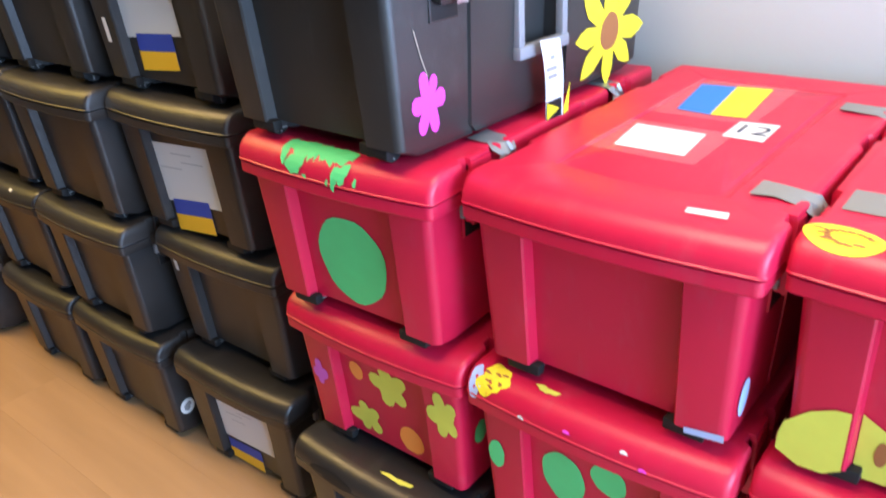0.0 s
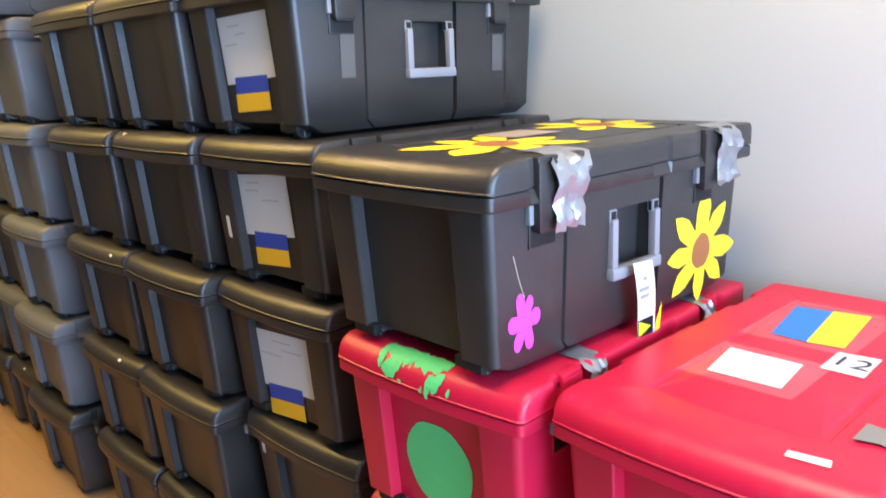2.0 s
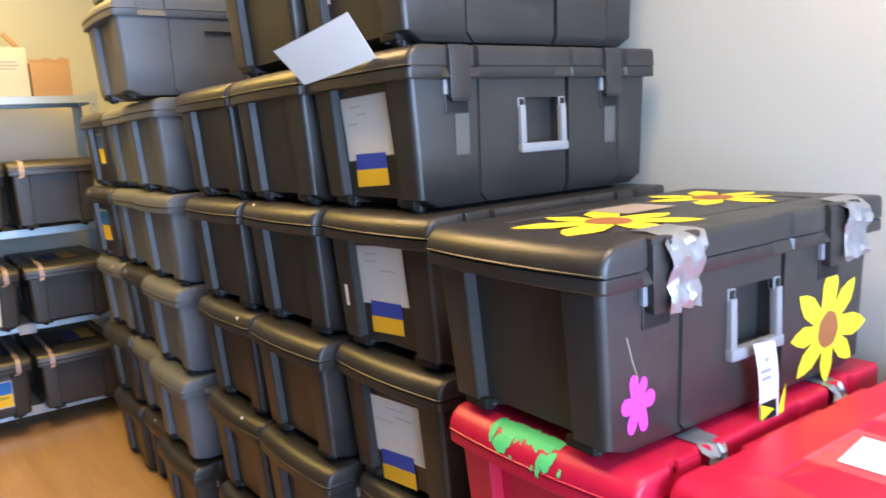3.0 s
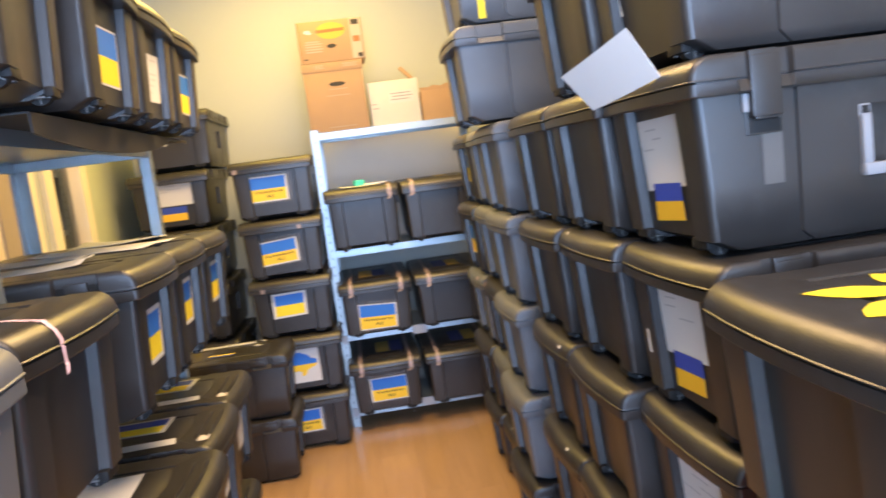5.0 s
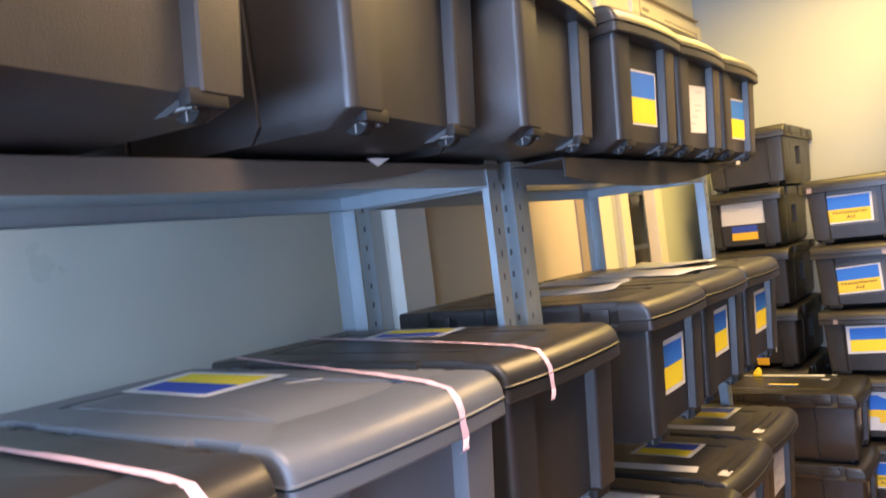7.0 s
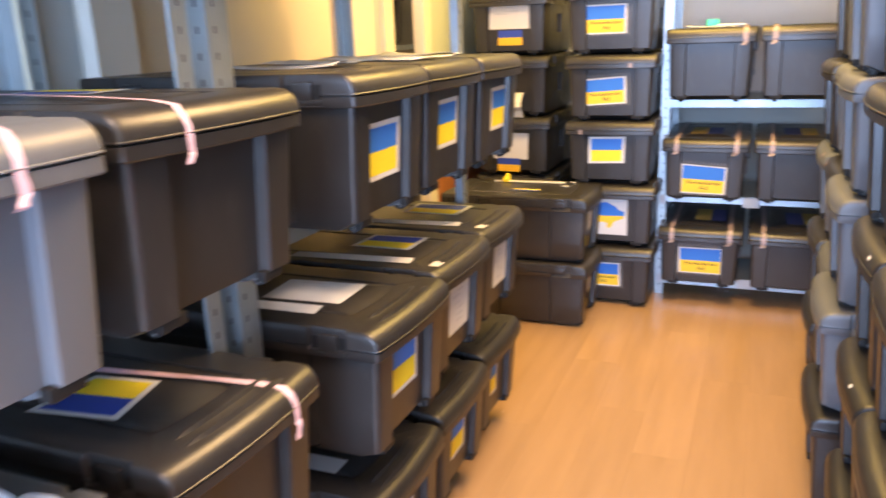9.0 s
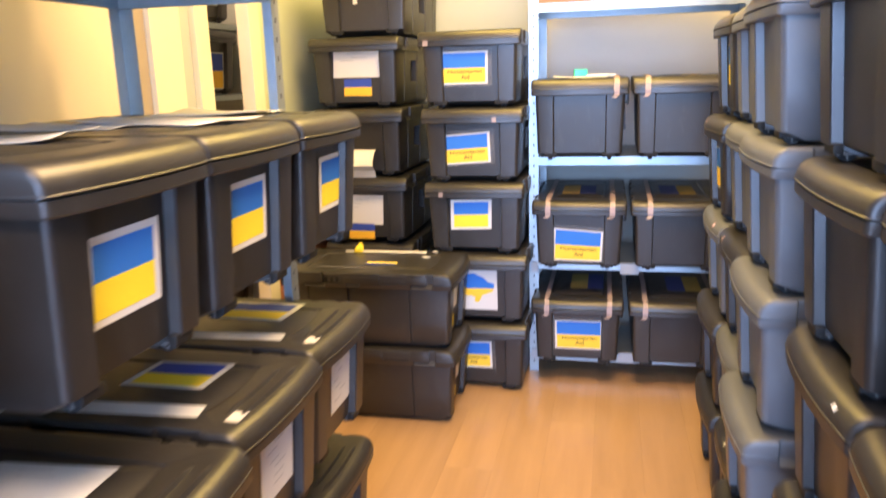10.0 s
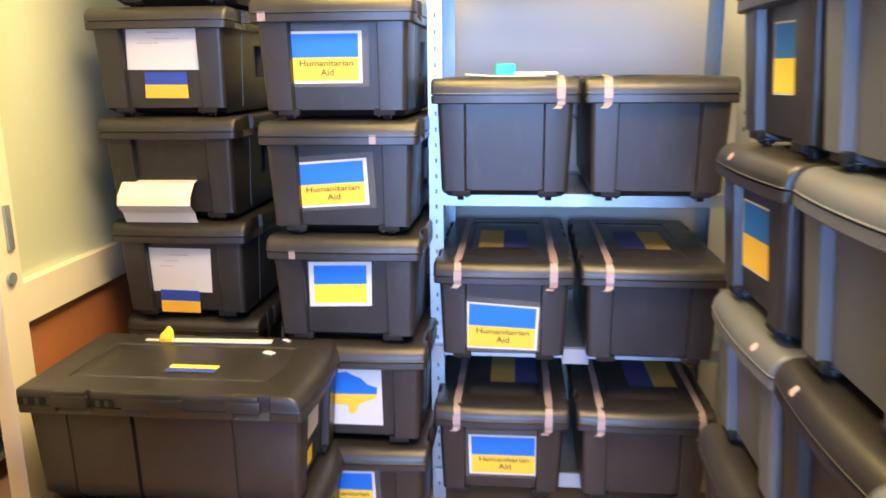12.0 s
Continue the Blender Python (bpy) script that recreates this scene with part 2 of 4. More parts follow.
def lid_ring(inset, front, z, r=0.012):
    """One level of the lid: its ends are cut square, its front is bowed in plan."""
    w, r = BW / 2 - inset, max(0.005, r - inset)
    x0, x1 = front + 0.008, BL - 0.018 - inset
    q = math.pi / 2
    pts = corner(x0 + r, -w + r, r, 3 * q, 2 * q)
    for i in range(1, 10):
        y = (-w + r) + (2 * w - 2 * r) * i / 10
        pts.append((x0 - 0.012 * (1 - (y / (w - r)) ** 2), y))
    cut = max(0.0, 0.011 - inset * 0.5) if z > 0.285 else 0.0  # recesses over latches and hinges
    side = [(0.088, 0), (0.093, 1), (0.181, 1), (0.186, 0), (0.4, 0), (0.404, 0.6), (0.456, 0.6), (0.46, 0), (0.548, 0), (0.553, 1), (0.641, 1), (0.646, 0)]
    pts += corner(x0 + r, w - r, r, 2 * q, q)
    if inset < 0.03:
        pts += [(x, w - cut * d) for x, d in side]
    else:
        pts += [(x0 + r + (x1 - x0 - 2 * r) * (k + 1) / 13, w) for k in range(12)]
    pts += corner(x1 - r, w - r, r, q, 0)
    pts += corner(x1 - r, -w + r, r, 4 * q, 3 * q)
    if inset < 0.03:
        pts += [(x, -w + cut * d) for x, d in side[::-1]]
    else:
        pts += [(x1 - r - (x1 - x0 - 2 * r) * (k + 1) / 13, -w) for k in range(12)]
    return [(x, y, z) for x, y in pts]


def lid_mesh(name, mat, ribs=False):
    """A rim, a thin slit, and above it a front edge rolled over in a quarter round between flat ends."""
    bm = bmesh.new()
    prof = [(0.012, 0.018, 0.269), (0.003, 0.004, 0.267), (0.001, 0.001, 0.270), (0.001, 0.001, 0.2885), (0.005, 0.011, 0.2890), (0.0045, 0.011, 0.2918), (-0.0008, -0.0012, 0.2922), (-0.0008, -0.0012, 0.2938), (0.0, 0.0006, 0.2952)]
    R = 0.039
    for k in range(0, 7):  # quarter round, then the flat top
        a = math.radians(15 * k)
        z = 0.2955 + (R - 0.0015) * math.sin(a)
        side = 0.0 if z < 0.324 else 0.0015 if z < 0.329 else 0.004 if z < 0.3325 else 0.009
        prof.append((side, 0.0006 + R * (1 - math.cos(a)), z))
    prof += [(0.018, 0.05, 0.3333), (0.088, 0.110, 0.3333), (0.092, 0.115, 0.3298), (0.100, 0.125, 0.3298), (0.104, 0.130, 0.3330), (0.16, 0.3, 0.3337)]
    loft(bm, [lid_ring(*p) for p in prof])
    for x, half in ((0.052, 0.135), (0.084, 0.125)) if ribs else ():  # two low ribs that follow the bowed front
        n, rows = 10, []
        for i in range(n + 1):
            y = half * (2 * i / n - 1)
            k = 0.0 if i in (0, n) else 1.0
            xx = x - 0.012 * (1 - (y / 0.2) ** 2)
            rows.append([bm.verts.new(p) for p in ((xx - 0.007, y, 0.3325), (xx - 0.003, y, 0.3333 + 0.0065 * k), (xx + 0.002, y, 0.3333 + 0.0065 * k), (xx + 0.007, y, 0.3325))])
        for p, q in zip(rows, rows[1:]):
            for m in range(3):
                bm.faces.new((p[m], p[m + 1], q[m + 1], q[m]))
    return mesh_of(name, bm, mat)


def latch_mesh(name, mat):
    """A flap that folds from the lid's top down over the rim."""
    bm = bmesh.new()
    add_box(bm, -0.026, -0.012, 0.226, 0.026, 0.009, 0.326, 0.004)
    add_box(bm, -0.026, -0.016, 0.308, 0.026, 0.007, 0.3335, 0.005)
    # dark block that stands in for the shadow below the flap
    add_box(bm, -0.031, -0.020, 0.198, 0.031, -0.008, 0.245, 0.003, 1)
    add_box(bm, -0.022, -0.001, 0.222, 0.022, 0.006, 0.236, 0.003)
    return mesh_of(name, bm, [mat, DARK])


def handle_mesh(name, mat):
    bm = bmesh.new()
    for s in (-1, 1):
        add_box(bm, s * 0.062 - 0.008, -0.004, 0.12, s * 0.062 + 0.008, 0.011, 0.21, 0.003)
        add_box(bm, s * 0.062 - 0.010, -0.006, 0.204, s * 0.062 + 0.010, 0.006, 0.226, 0.003, 1)
    add_box(bm, -0.072, -0.004, 0.107, 0.072, 0.014, 0.128, 0.005)
    return mesh_of(name, bm, [mat, DARK])


def wheel_mesh(name, mat, side):
    """A small spoked wheel in a dark well under the foot of the corner post."""
    bm = bmesh.new()
    bmesh.ops.create_cone(bm, cap_ends=True, segments=18, radius1=0.021, radius2=0.021, depth=0.018, matrix=pose(-0.006, 0, 0.0215, 90))
    add_box(bm, -0.014, -0.02, 0.030, 0.02, 0.02, 0.038, 0.003)
    for s in (-1, 1):
        for k in range(6):  # spokes on the cheek of the wheel
            m = pose(-0.006, s * 0.0095, 0.0215, 0, 60 * k) @ Matrix.Translation((0, 0, 0.0115))
            vs = bmesh.ops.create_cube(bm, size=1.0, matrix=m @ Matrix.Diagonal((0.0026, 0.0016, 0.013, 1)))["verts"]
            for f in {f for v in vs for f in v.link_faces}:
                f.material_index = 1
        # pale hub disc that paints the glint
        vs = bmesh.ops.create_cone(bm, cap_ends=True, segments=8, radius1=0.004, radius2=0.004, depth=0.003, matrix=pose(-0.006, s * 0.0105, 0.0215, 90))["verts"]
        for f in {f for v in vs for f in v.link_faces}:
            f.material_index = 1
    s = 1 if side > 0 else -1
    add_box(bm, -0.036, -0.032 * s, 0.014, -0.018, 0.026 * s, 0.033, 0.004)  # wide dark foot under the corner post
    add_box(bm, -0.030, -0.024 * s, 0.010, -0.020, -0.016 * s, 0.026, 0.002, 1)  # fork leg
    add_box(bm, -0.026, -0.021 * s, 0.012, 0.004, -0.016 * s, 0.018, 0.0015, 1)
    return mesh_of(name, bm, [mat, SPOKE])


def hinge_mesh(name, mat):
    """A hinge block on the rear rim: a long tab between two open knuckles."""
    bm = bmesh.new()
    add_box(bm, -0.024, -0.012, 0.280, 0.024, 0.003, 0.318, 0.003)
    add_box(bm, -0.046, -0.010, 0.272, 0.046, 0.0045, 0.282, 0.002)
    for s in (-1, 1):
        add_box(bm, s * 0.034 - 0.009, -0.012, 0.284, s * 0.034 + 0.009, -0.004, 0.312, mat=1)
    return mesh_of(name, bm, [mat, DARK])


COLOURS = {"black": BLACK, "grey": GREY, "red": RED}
BODY = {k: body_mesh("body", m) for k, m in COLOURS.items()}
LID = {k: lid_mesh("lid", m) for k, m in COLOURS.items()}
RIBBED = lid_mesh("lid", BLACK, True)
LATCH = {k: latch_mesh("latch", m) for k, m in COLOURS.items()}
HINGE = {k: hinge_mesh("hinge", m) for k, m in COLOURS.items()}
GRIP = {"black": handle_mesh("handle", HANDLE), "grey": handle_mesh("handle", GREY), "red": handle_mesh("handle", RED)}
WHEEL = {1: wheel_mesh("wheel", DARK, 1), -1: wheel_mesh("wheel", DARK, -1)}
PIN = mesh_of("pin", simple_box(-0.005, -0.012, 0.236, 0.005, -0.001, 0.266, 0.002), HANDLE)
rng = random.Random(7)
P = 0.333
RIGHT, LEFT, END = "boxes stacked along the white wall", "boxes on the steel shelving", "boxes at the end of the room"


def storage_box(x, y, z, rz, colour="black", label="", group="", jitter=0.5, wide=1.0, tall=1.0, ribbed=False, latched=True, hinged=True):
    """A lidded box whose front's middle stands at x, y."""
    e = new("storage_box")
    e.empty_display_size = 0.05
    e.matrix_basis = pose(x, y, z, 0, 0, rz + rng.uniform(-jitter, jitter)) @ Matrix.Diagonal((1, wide, tall, 1))
    tagged(e, label or colour + " plastic storage box with a closed bowed lid", "storage box", group)
    put("body", BODY[colour], e)
    put("lid", RIBBED if ribbed and colour == "black" else LID[colour], e)
    for lx in (0.137, 0.597):
        if latched:
            latch = put("latch", LATCH[colour], e, pose(lx, -0.206, 0, 0, 0, 180))
            put("pin", PIN, latch, pose(0.032, 0, 0), "pale grey latch pin")
        if hinged:
            put("hinge", HINGE[colour], e, pose(lx, 0.2105, 0))
    if latched:
        put("handle", GRIP[colour], e, pose(0.376, -0.192, 0, 0, 0, 180), "light grey carrying handle" if colour == "black" else "")
    for side in (-1, 1):
        put("wheel", WHEEL[side], e, pose(0.076, 0.132 * side, 0))
    return e


# ---- things stuck on or painted on a box, in its own frame ----


def on_front(u, v, off=0.0012):
    return Vector((0.061 - 0.069 * v - off, u, v))


def on_post(u, v, off=0.0012):
    return Vector((0.040 - 0.069 * v - off, u, v))


def on_side(u, v, off=0.0012):
    return Vector((u, -(0.187 + 0.038 * v) - off, v))


def on_top(u, v, off=0.0012):
    return Vector((u, v, 0.3337 + off))


def on_lid_front(u, v, off=0.0015):
    """v runs from the lid's rim over the rounded edge on to its top."""
    bow = 0.012 * (1 - min(1, (u / 0.2) ** 2)) - 0.008
    prof = ((0, 0.0, 0.265), (0.027, 0.0, 0.292), (0.0375, 0.0014, 0.3034), (0.048, 0.0054, 0.313), (0.0585, 0.0117, 0.3213), (0.069, 0.02, 0.3276), (0.079, 0.0297, 0.3316), (0.09, 0.04, 0.3333), (0.35, 0.3, 0.3335))
    for (a, x0, z0), (b, x1, z1) in zip(prof, prof[1:]):
        if v <= b:
            k = (v - a) / (b - a)
            x, z = x0 + (x1 - x0) * k, z0 + (z1 - z0) * k
            break
    lift = min(1, v / 0.09)
    return Vector((x - bow - off * (1 - lift), u, z + off * lift))


def patch(where, corners, n=1, off=0.0012):
    """A flat piece over a surface: four corners (u, v), cut into n strips."""
    bm = bmesh.new()
    (a, b, c, d) = [Vector(p) for p in corners]
    rows = []
    for i in range(n + 1):
        k = i / n
        rows.append((bm.verts.new(where(*(a.lerp(b, k)), off)), bm.verts.new(where(*(d.lerp(c, k)), off))))
    for (p, q), (r, t) in zip(rows, rows[1:]):
        bm.faces.new((p, r, t, q))
    return bm


def rect(u0, u1, v0, v1):
    return ((u0, v0), (u1, v0), (u1, v1), (u0, v1))


def quad_of(c, s0, s1, t0, t1):
    """A part of the four-cornered sheet c, by shares along and up."""
    a, b, cc, d = [Vector(p) for p in c]

    def at(s, t):
        return tuple(a.lerp(b, s).lerp(d.lerp(cc, s), t))

    return (at(s0, t0), at(s1, t0), at(s1, t1), at(s0, t1))


def stick(box, name, where, corners, mat, off=0.0012, label="", n=1):
    return part(name, patch(where, corners, n, off), mat, box, label, smooth=False)


def flag_sheet(box, where, corners, writing=True, margin=0.08, blue=None, yellow=None, lines=0):
    """A printed sheet with a blue band over a yellow one."""
    sheet = stick(box, "flag_sheet", where, corners, PAPER, 0.0012, "white sheet printed with a blue and yellow flag")
    m = margin
    stick(sheet, "blue_band", where, quad_of(corners, m, 1 - m, 0.5, 1 - m), blue or BLUE, 0.0018)
    stick(sheet, "yellow_band", where, quad_of(corners, m, 1 - m, m, 0.5), yellow or YELLOW, 0.0018)
    if writing:
        stick(box, "clear_tape", where, quad_of(corners, -0.1, 1.09, -0.07, 1.12), CLEAR, 0.0007, "clear tape over the sheet")
        lettering(sheet, where, quad_of(corners, 0.15, 0.88, 0.335, 0.45), "Humanitarian", PRINTED)
        lettering(sheet, where, quad_of(corners, 0.43, 0.61, 0.15, 0.28), "Aid", PRINTED)
    return sheet


def bare_flag(box, where, corners, top=None, low=None):
    f = stick(box, "flag_sticker", where, corners, top or DEEP, 0.0022, "small blue and yellow flag sticker")
    stick(f, "yellow_band", where, quad_of(corners, 0, 1, 0, 0.52), low or AMBER, 0.0028)
    return f


def note_sheet(box, where, corners, lines=4, seed=1):
    r = random.Random(seed)
    sh = stick(box, "paper_label", where, corners, PAPER, 0.0012, "white paper label with faint printing")
    for i in range(lines):
        a = r.uniform(0.08, 0.5)
        t = 0.86 - 0.13 * i - r.uniform(0, 0.04)
        stick(sh, "writing", where, quad_of(corners, a, a + r.uniform(0.2, 0.38), t, t + 0.025), FAINT, 0.0018)
    return sh


def outline(box, name, where, pts, mat, off=0.0013, label=""):
    bm = bmesh.new()
    c = Vector((sum(p[0] for p in pts) / len(pts), sum(p[1] for p in pts) / len(pts)))
    mid = bm.verts.new(where(c[0], c[1], off))
    half = [bm.verts.new(where(*(c.lerp(Vector(p), 0.55)), off)) for p in pts]
    vs = [bm.verts.new(where(p[0], p[1], off)) for p in pts]
    n = len(vs)
    for i in range(n):
        bm.faces.new((mid, half[i], half[(i + 1) % n]))
        bm.faces.new((half[i], vs[i], vs[(i + 1) % n], half[(i + 1) % n]))
    return part(name, bm, mat, box, label, smooth=False)


def egg(cx, cy, a, b, seed=0, n=28, rough=0.04, tilt=0.0):
    r = random.Random(seed)
    ph = [r.uniform(0, 6) for _ in range(3)]
    out = []
    for i in range(n):
        t = 2 * math.pi * i / n
        k = 1 + rough * (math.sin(2 * t + ph[0]) + 0.6 * math.sin(3 * t + ph[1]) + 0.4 * math.sin(7 * t + ph[2]))
        x, y = a * k * math.cos(t), b * k * math.sin(t)
        out.append((cx + x * math.cos(tilt) - y * math.sin(tilt), cy + x * math.sin(tilt) + y * math.cos(tilt)))
    return out


def bloom(cx, cy, r, petals, deep=0.45, seed=0, sharp=False, sx=1.0, sy=1.0):
    q = random.Random(seed)
    out = []
    for i in range(petals):
        t, big = 2 * math.pi * (i + q.uniform(-0.12, 0.12)) / petals, r * q.uniform(0.82, 1.12)
        d = math.pi / petals
        steps = ((-0.92, deep), (-0.66, 0.74), (-0.3, 0.93), (0.02, 1.07), (0.34, 0.9), (0.68, 0.72)) if sharp else ((-0.95, deep), (-0.6, 0.85), (-0.25, 1.0), (0.1, 1.03), (0.45, 0.95), (0.75, 0.75))
        for a, k in steps:
            out.append((cx + sx * big * k * math.cos(t + a * d), cy + sy * big * k * math.sin(t + a * d)))
    return out


def splash(cx, cy, a, b, seed, n=22):
    """A ragged band of paint."""
    r = random.Random(seed)
    upper = [(cx - a + 2 * a * i / n, cy + b * r.uniform(0.55, 1.0) * math.sin(math.pi * (0.1 + 0.8 * i / n)) ** 0.5) for i in range(n + 1)]
    lower = [(cx + a - 2 * a * i / n + r.uniform(-0.002, 0.002), cy - b * r.uniform(0.25, 1.05) * math.sin(math.pi * (0.1 + 0.8 * i / n)) ** 0.5) for i in range(n + 1)]
    return upper + lower


def tape_over(box, u, mat, label, start=0.02, width=0.018, slope=0.0, drop=0.035, seed=1):
    """A strip of tape along the lid that turns down over its front and hangs a little past the rim."""
    r = random.Random(seed * 37 + int(u * 1000))
    bm = bmesh.new()
    rim = on_lid_front(u, 0.0, 0.002)
    pts = [Vector((rim.x - 0.004 + r.uniform(-0.004, 0.003), u + 0.012 * (1 - k), rim.z - drop * (1 - k))) for k in (0.0, 0.3, 0.6, 0.85)] if drop else []
    pts += [on_lid_front(u, v, 0.002) for v in (0.0, 0.01, 0.02, 0.035, 0.05, 0.07, 0.12)] + [on_top(0.02 * k, u, 0.004) for k in range(10, 38, 2)]
    rows = []
    for i, p in enumerate(pts):
        w, tw = width / 2 * r.uniform(0.9, 1.1), r.uniform(0, 0.0025)
        dy = slope * p.x + r.uniform(-0.0015, 0.0015)
        rows.append((bm.verts.new(p + Vector((0, -w + dy, tw))), bm.verts.new(p + Vector((0, dy, 0.0015))), bm.verts.new(p + Vector((0, w + dy, 0.001)))))
    for p, q in zip(rows, rows[1:]):
        bm.faces.new((p[0], p[1], q[1], q[0]))
        bm.faces.new((p[1], p[2], q[2], q[1]))
    return part("tape_strip", bm, mat, box, label)


def crumpled_tape(box, x, drop, mat, seed, w=0.055, inward=0.09, label="crumpled silver duct tape over a latch"):
    """Duct tape stuck over a latch, flat on the lid's top and creased down its long side."""
    r = random.Random(seed)
    bm = bmesh.new()
    n, rows = 9, []
    flat = [(-0.2 + inward, 0.3375), (-0.2 + inward * 0.5, 0.337), (-0.197, 0.335), (-0.207, 0.33), (-0.2155, 0.32)]
    low = 0.29 - drop
    hang = [(-0.2165 - 0.004 * math.sin(9 * k), 0.31 + (low - 0.31) * k) for k in (0.0, 0.12, 0.25, 0.4, 0.55, 0.7, 0.85, 1.0)]
    lean = r.uniform(-0.012, 0.012)
    for m, (y, z) in enumerate(flat + hang):
        rough = 0.0 if m < 3 else 1.0
        k = max(0, m - 4) / 8
        row = []
        for i in range(n):
            s = i / (n - 1) - 0.5
            edge = 1.0 + (0.18 * r.uniform(-1, 1) if i in (0, n - 1) else 0)
            fold = (0.0055 * math.sin(17 * s + 5 * k + seed) + 0.004 * r.uniform(-1, 1)) * rough
            row.append(bm.verts.new((x + w * s * edge * (1 - 0.2 * k) + lean * k, y - abs(fold) - 0.002 * rough, z + 0.004 * r.uniform(-1, 1) * rough)))
        rows.append(row)
    for p, q in zip(rows, rows[1:]):
        for i in range(n - 1):
            bm.faces.new((p[i], p[i + 1], q[i + 1], q[i]))
    return part("duct_tape", bm, mat, box, label)


def glyphs(text):
    """The outline of a word in the built-in font, as vertices in a unit box and faces."""
    txt = bpy.data.curves.new("lettering", "FONT")
    txt.body = text
    txt.offset = 0.012
    tmp = bpy.data.objects.new("lettering", txt)
    scene.collection.objects.link(tmp)
    me = bpy.data.meshes.new_from_object(tmp.evaluated_get(bpy.context.evaluated_depsgraph_get()))
    bpy.data.objects.remove(tmp)
    xs, ys = [v.co.x for v in me.vertices], [v.co.y for v in me.vertices]
    x0, x1, y0, y1 = min(xs), max(xs), min(ys), max(ys)
    vs = [((v.co.x - x0) / (x1 - x0), (v.co.y - y0) / (y1 - y0)) for v in me.vertices]
    fs = [tuple(p.vertices) for p in me.polygons]
    bpy.data.meshes.remove(me)
    return vs, fs


WORDS = {w: glyphs(w) for w in ("Humanitarian", "Aid")}


def lettering(parent, where, corners, text, mat, off=0.0026):
    """A word laid over the four-cornered field."""
    vs, fs = WORDS[text]
    a, b, c, d = [Vector(p) for p in corners]
    me = bpy.data.meshes.new("lettering")
    me.from_pydata([where(*(a.lerp(b, x).lerp(d.lerp(c, x), y)), off) for x, y in vs], [], fs)
    me.materials.append(mat)
    return put("lettering", me, parent, None, "dark printed word")


def loose_sheet(x, y, z, sx, sy, rz, seed, label, mat=None, rise=0.012):
    """A sheet of paper that lies a little curled."""
    r = random.Random(seed)
    a, b = r.uniform(0, 6), r.uniform(0, 6)
    bm = bmesh.new()
    n = 12
    g = [[bm.verts.new((sx * (i / n - 0.5), sy * (j / n - 0.5), 0.002 + rise * (0.5 + 0.5 * math.sin(a + 3.2 * i / n + 1.5 * j / n)) * (0.25 + abs(2 * i / n - 1) ** 2) + 0.002 * math.sin(b + 9 * j / n))) for j in range(n + 1)] for i in range(n + 1)]
    for i in range(n):
        for j in range(n):
            bm.faces.new((g[i][j], g[i + 1][j], g[i + 1][j + 1], g[i][j + 1]))
    ob = tagged(put("paper_sheet", mesh_of("paper_sheet", bm, mat or PAPER), None, pose(x, y, z, 0, 0, rz)), label, "paper")
    s = ob.modifiers.new("thick", "SOLIDIFY")
    s.thickness = 0.0006
    return ob


# ---- the room ----


def structure(name, bm, mat, label, category="", smooth=False):
    return tagged(put(name, mesh_of(name, bm, mat, smooth)), label, category or name.split("_")[0], kind="structure")


floor = structure("floor", simple_box(-1.7, WALL_F - 0.2, -0.1, WALL_R + 0.2, WALL_B + 0.2, -0.006), FLOORM, "light brown oak laminate floor boards")
structure("ceiling", simple_box(-1.7, WALL_F - 0.2, CEIL, WALL_R + 0.2, WALL_B + 0.2, CEIL + 0.1), WALLP, "plain white painted ceiling")
structure("wall_east", simple_box(WALL_R, WALL_F - 0.2, -0.006, WALL_R + 0.15, WALL_B + 0.2, CEIL), WALLP, "smooth white painted wall behind the stacked boxes")
structure("wall_north", simple_box(-1.7, WALL_B, -0.006, WALL_R, WALL_B + 0.15, CEIL), WALLP, "smooth white painted end wall above the rack")
bm = bmesh.new()
for x0, x1, z0, z1 in ((-1.7, -0.3, 0, CEIL), (2.3, WALL_R, 0, CEIL), (-0.3, 2.3, 0, 0.4), (-0.3, 2.3, 2.7, CEIL)):
    add_box(bm, x0, WALL_F - 0.15, z0, x1, WALL_F, z1)
structure("wall_south", bm, WALLP, "white painted wall with a window opening")
win = tagged(new("window_1"), "wide white framed window in the wall", "window", kind="structure")
for x0, x1, z0, z1 in ((-0.3, 2.3, 0.4, 0.45), (-0.3, 2.3, 2.65, 2.7), (-0.3, -0.25, 0.45, 2.65), (2.25, 2.3, 0.45, 2.65), (0.98, 1.02, 0.45, 2.65)):
    part("window_frame", simple_box(x0, WALL_F - 0.12, z0, x1, WALL_F - 0.07, z1), CREAM, win, smooth=False)

# the glazed partition on the west side, bay by bay
X0, X1 = WALL_L - 0.12, WALL_L
west = tagged(new("wall_west"), "cream framed partition with frosted and solid panels", "wall", kind="structure")


def bay(name, y0, y1, z0, z1, mat, x=0.0, thick=0.06, label=""):
    return part(name, simple_box(X1 - thick + x, y0, z0, X1 + x, y1, z1), mat, west, label, smooth=False)


bay("panel", WALL_F, 2.066, 0, CEIL, GLASSY, -0.02, label="grey green frosted panel")
bay("stile", 2.066, 2.108, 0, CEIL, CREAM)
bay("panel", 2.124, 2.262, 0, CEIL, GREYP, -0.03, label="blue grey painted panel")
bay("pilaster", 2.262, 2.412, 0, CEIL, OFFWHITE, 0.03, 0.1, label="off-white pilaster")
bay("panel", 2.412, 3.59, 0, CEIL, BEIGE, -0.02, label="beige panel")
bay("panel", 3.59, 3.731, 0, CEIL, TAUPE, -0.01, label="taupe painted panel")
bay("stile", 3.731, 3.923, 0, CEIL, CREAM, 0.01)
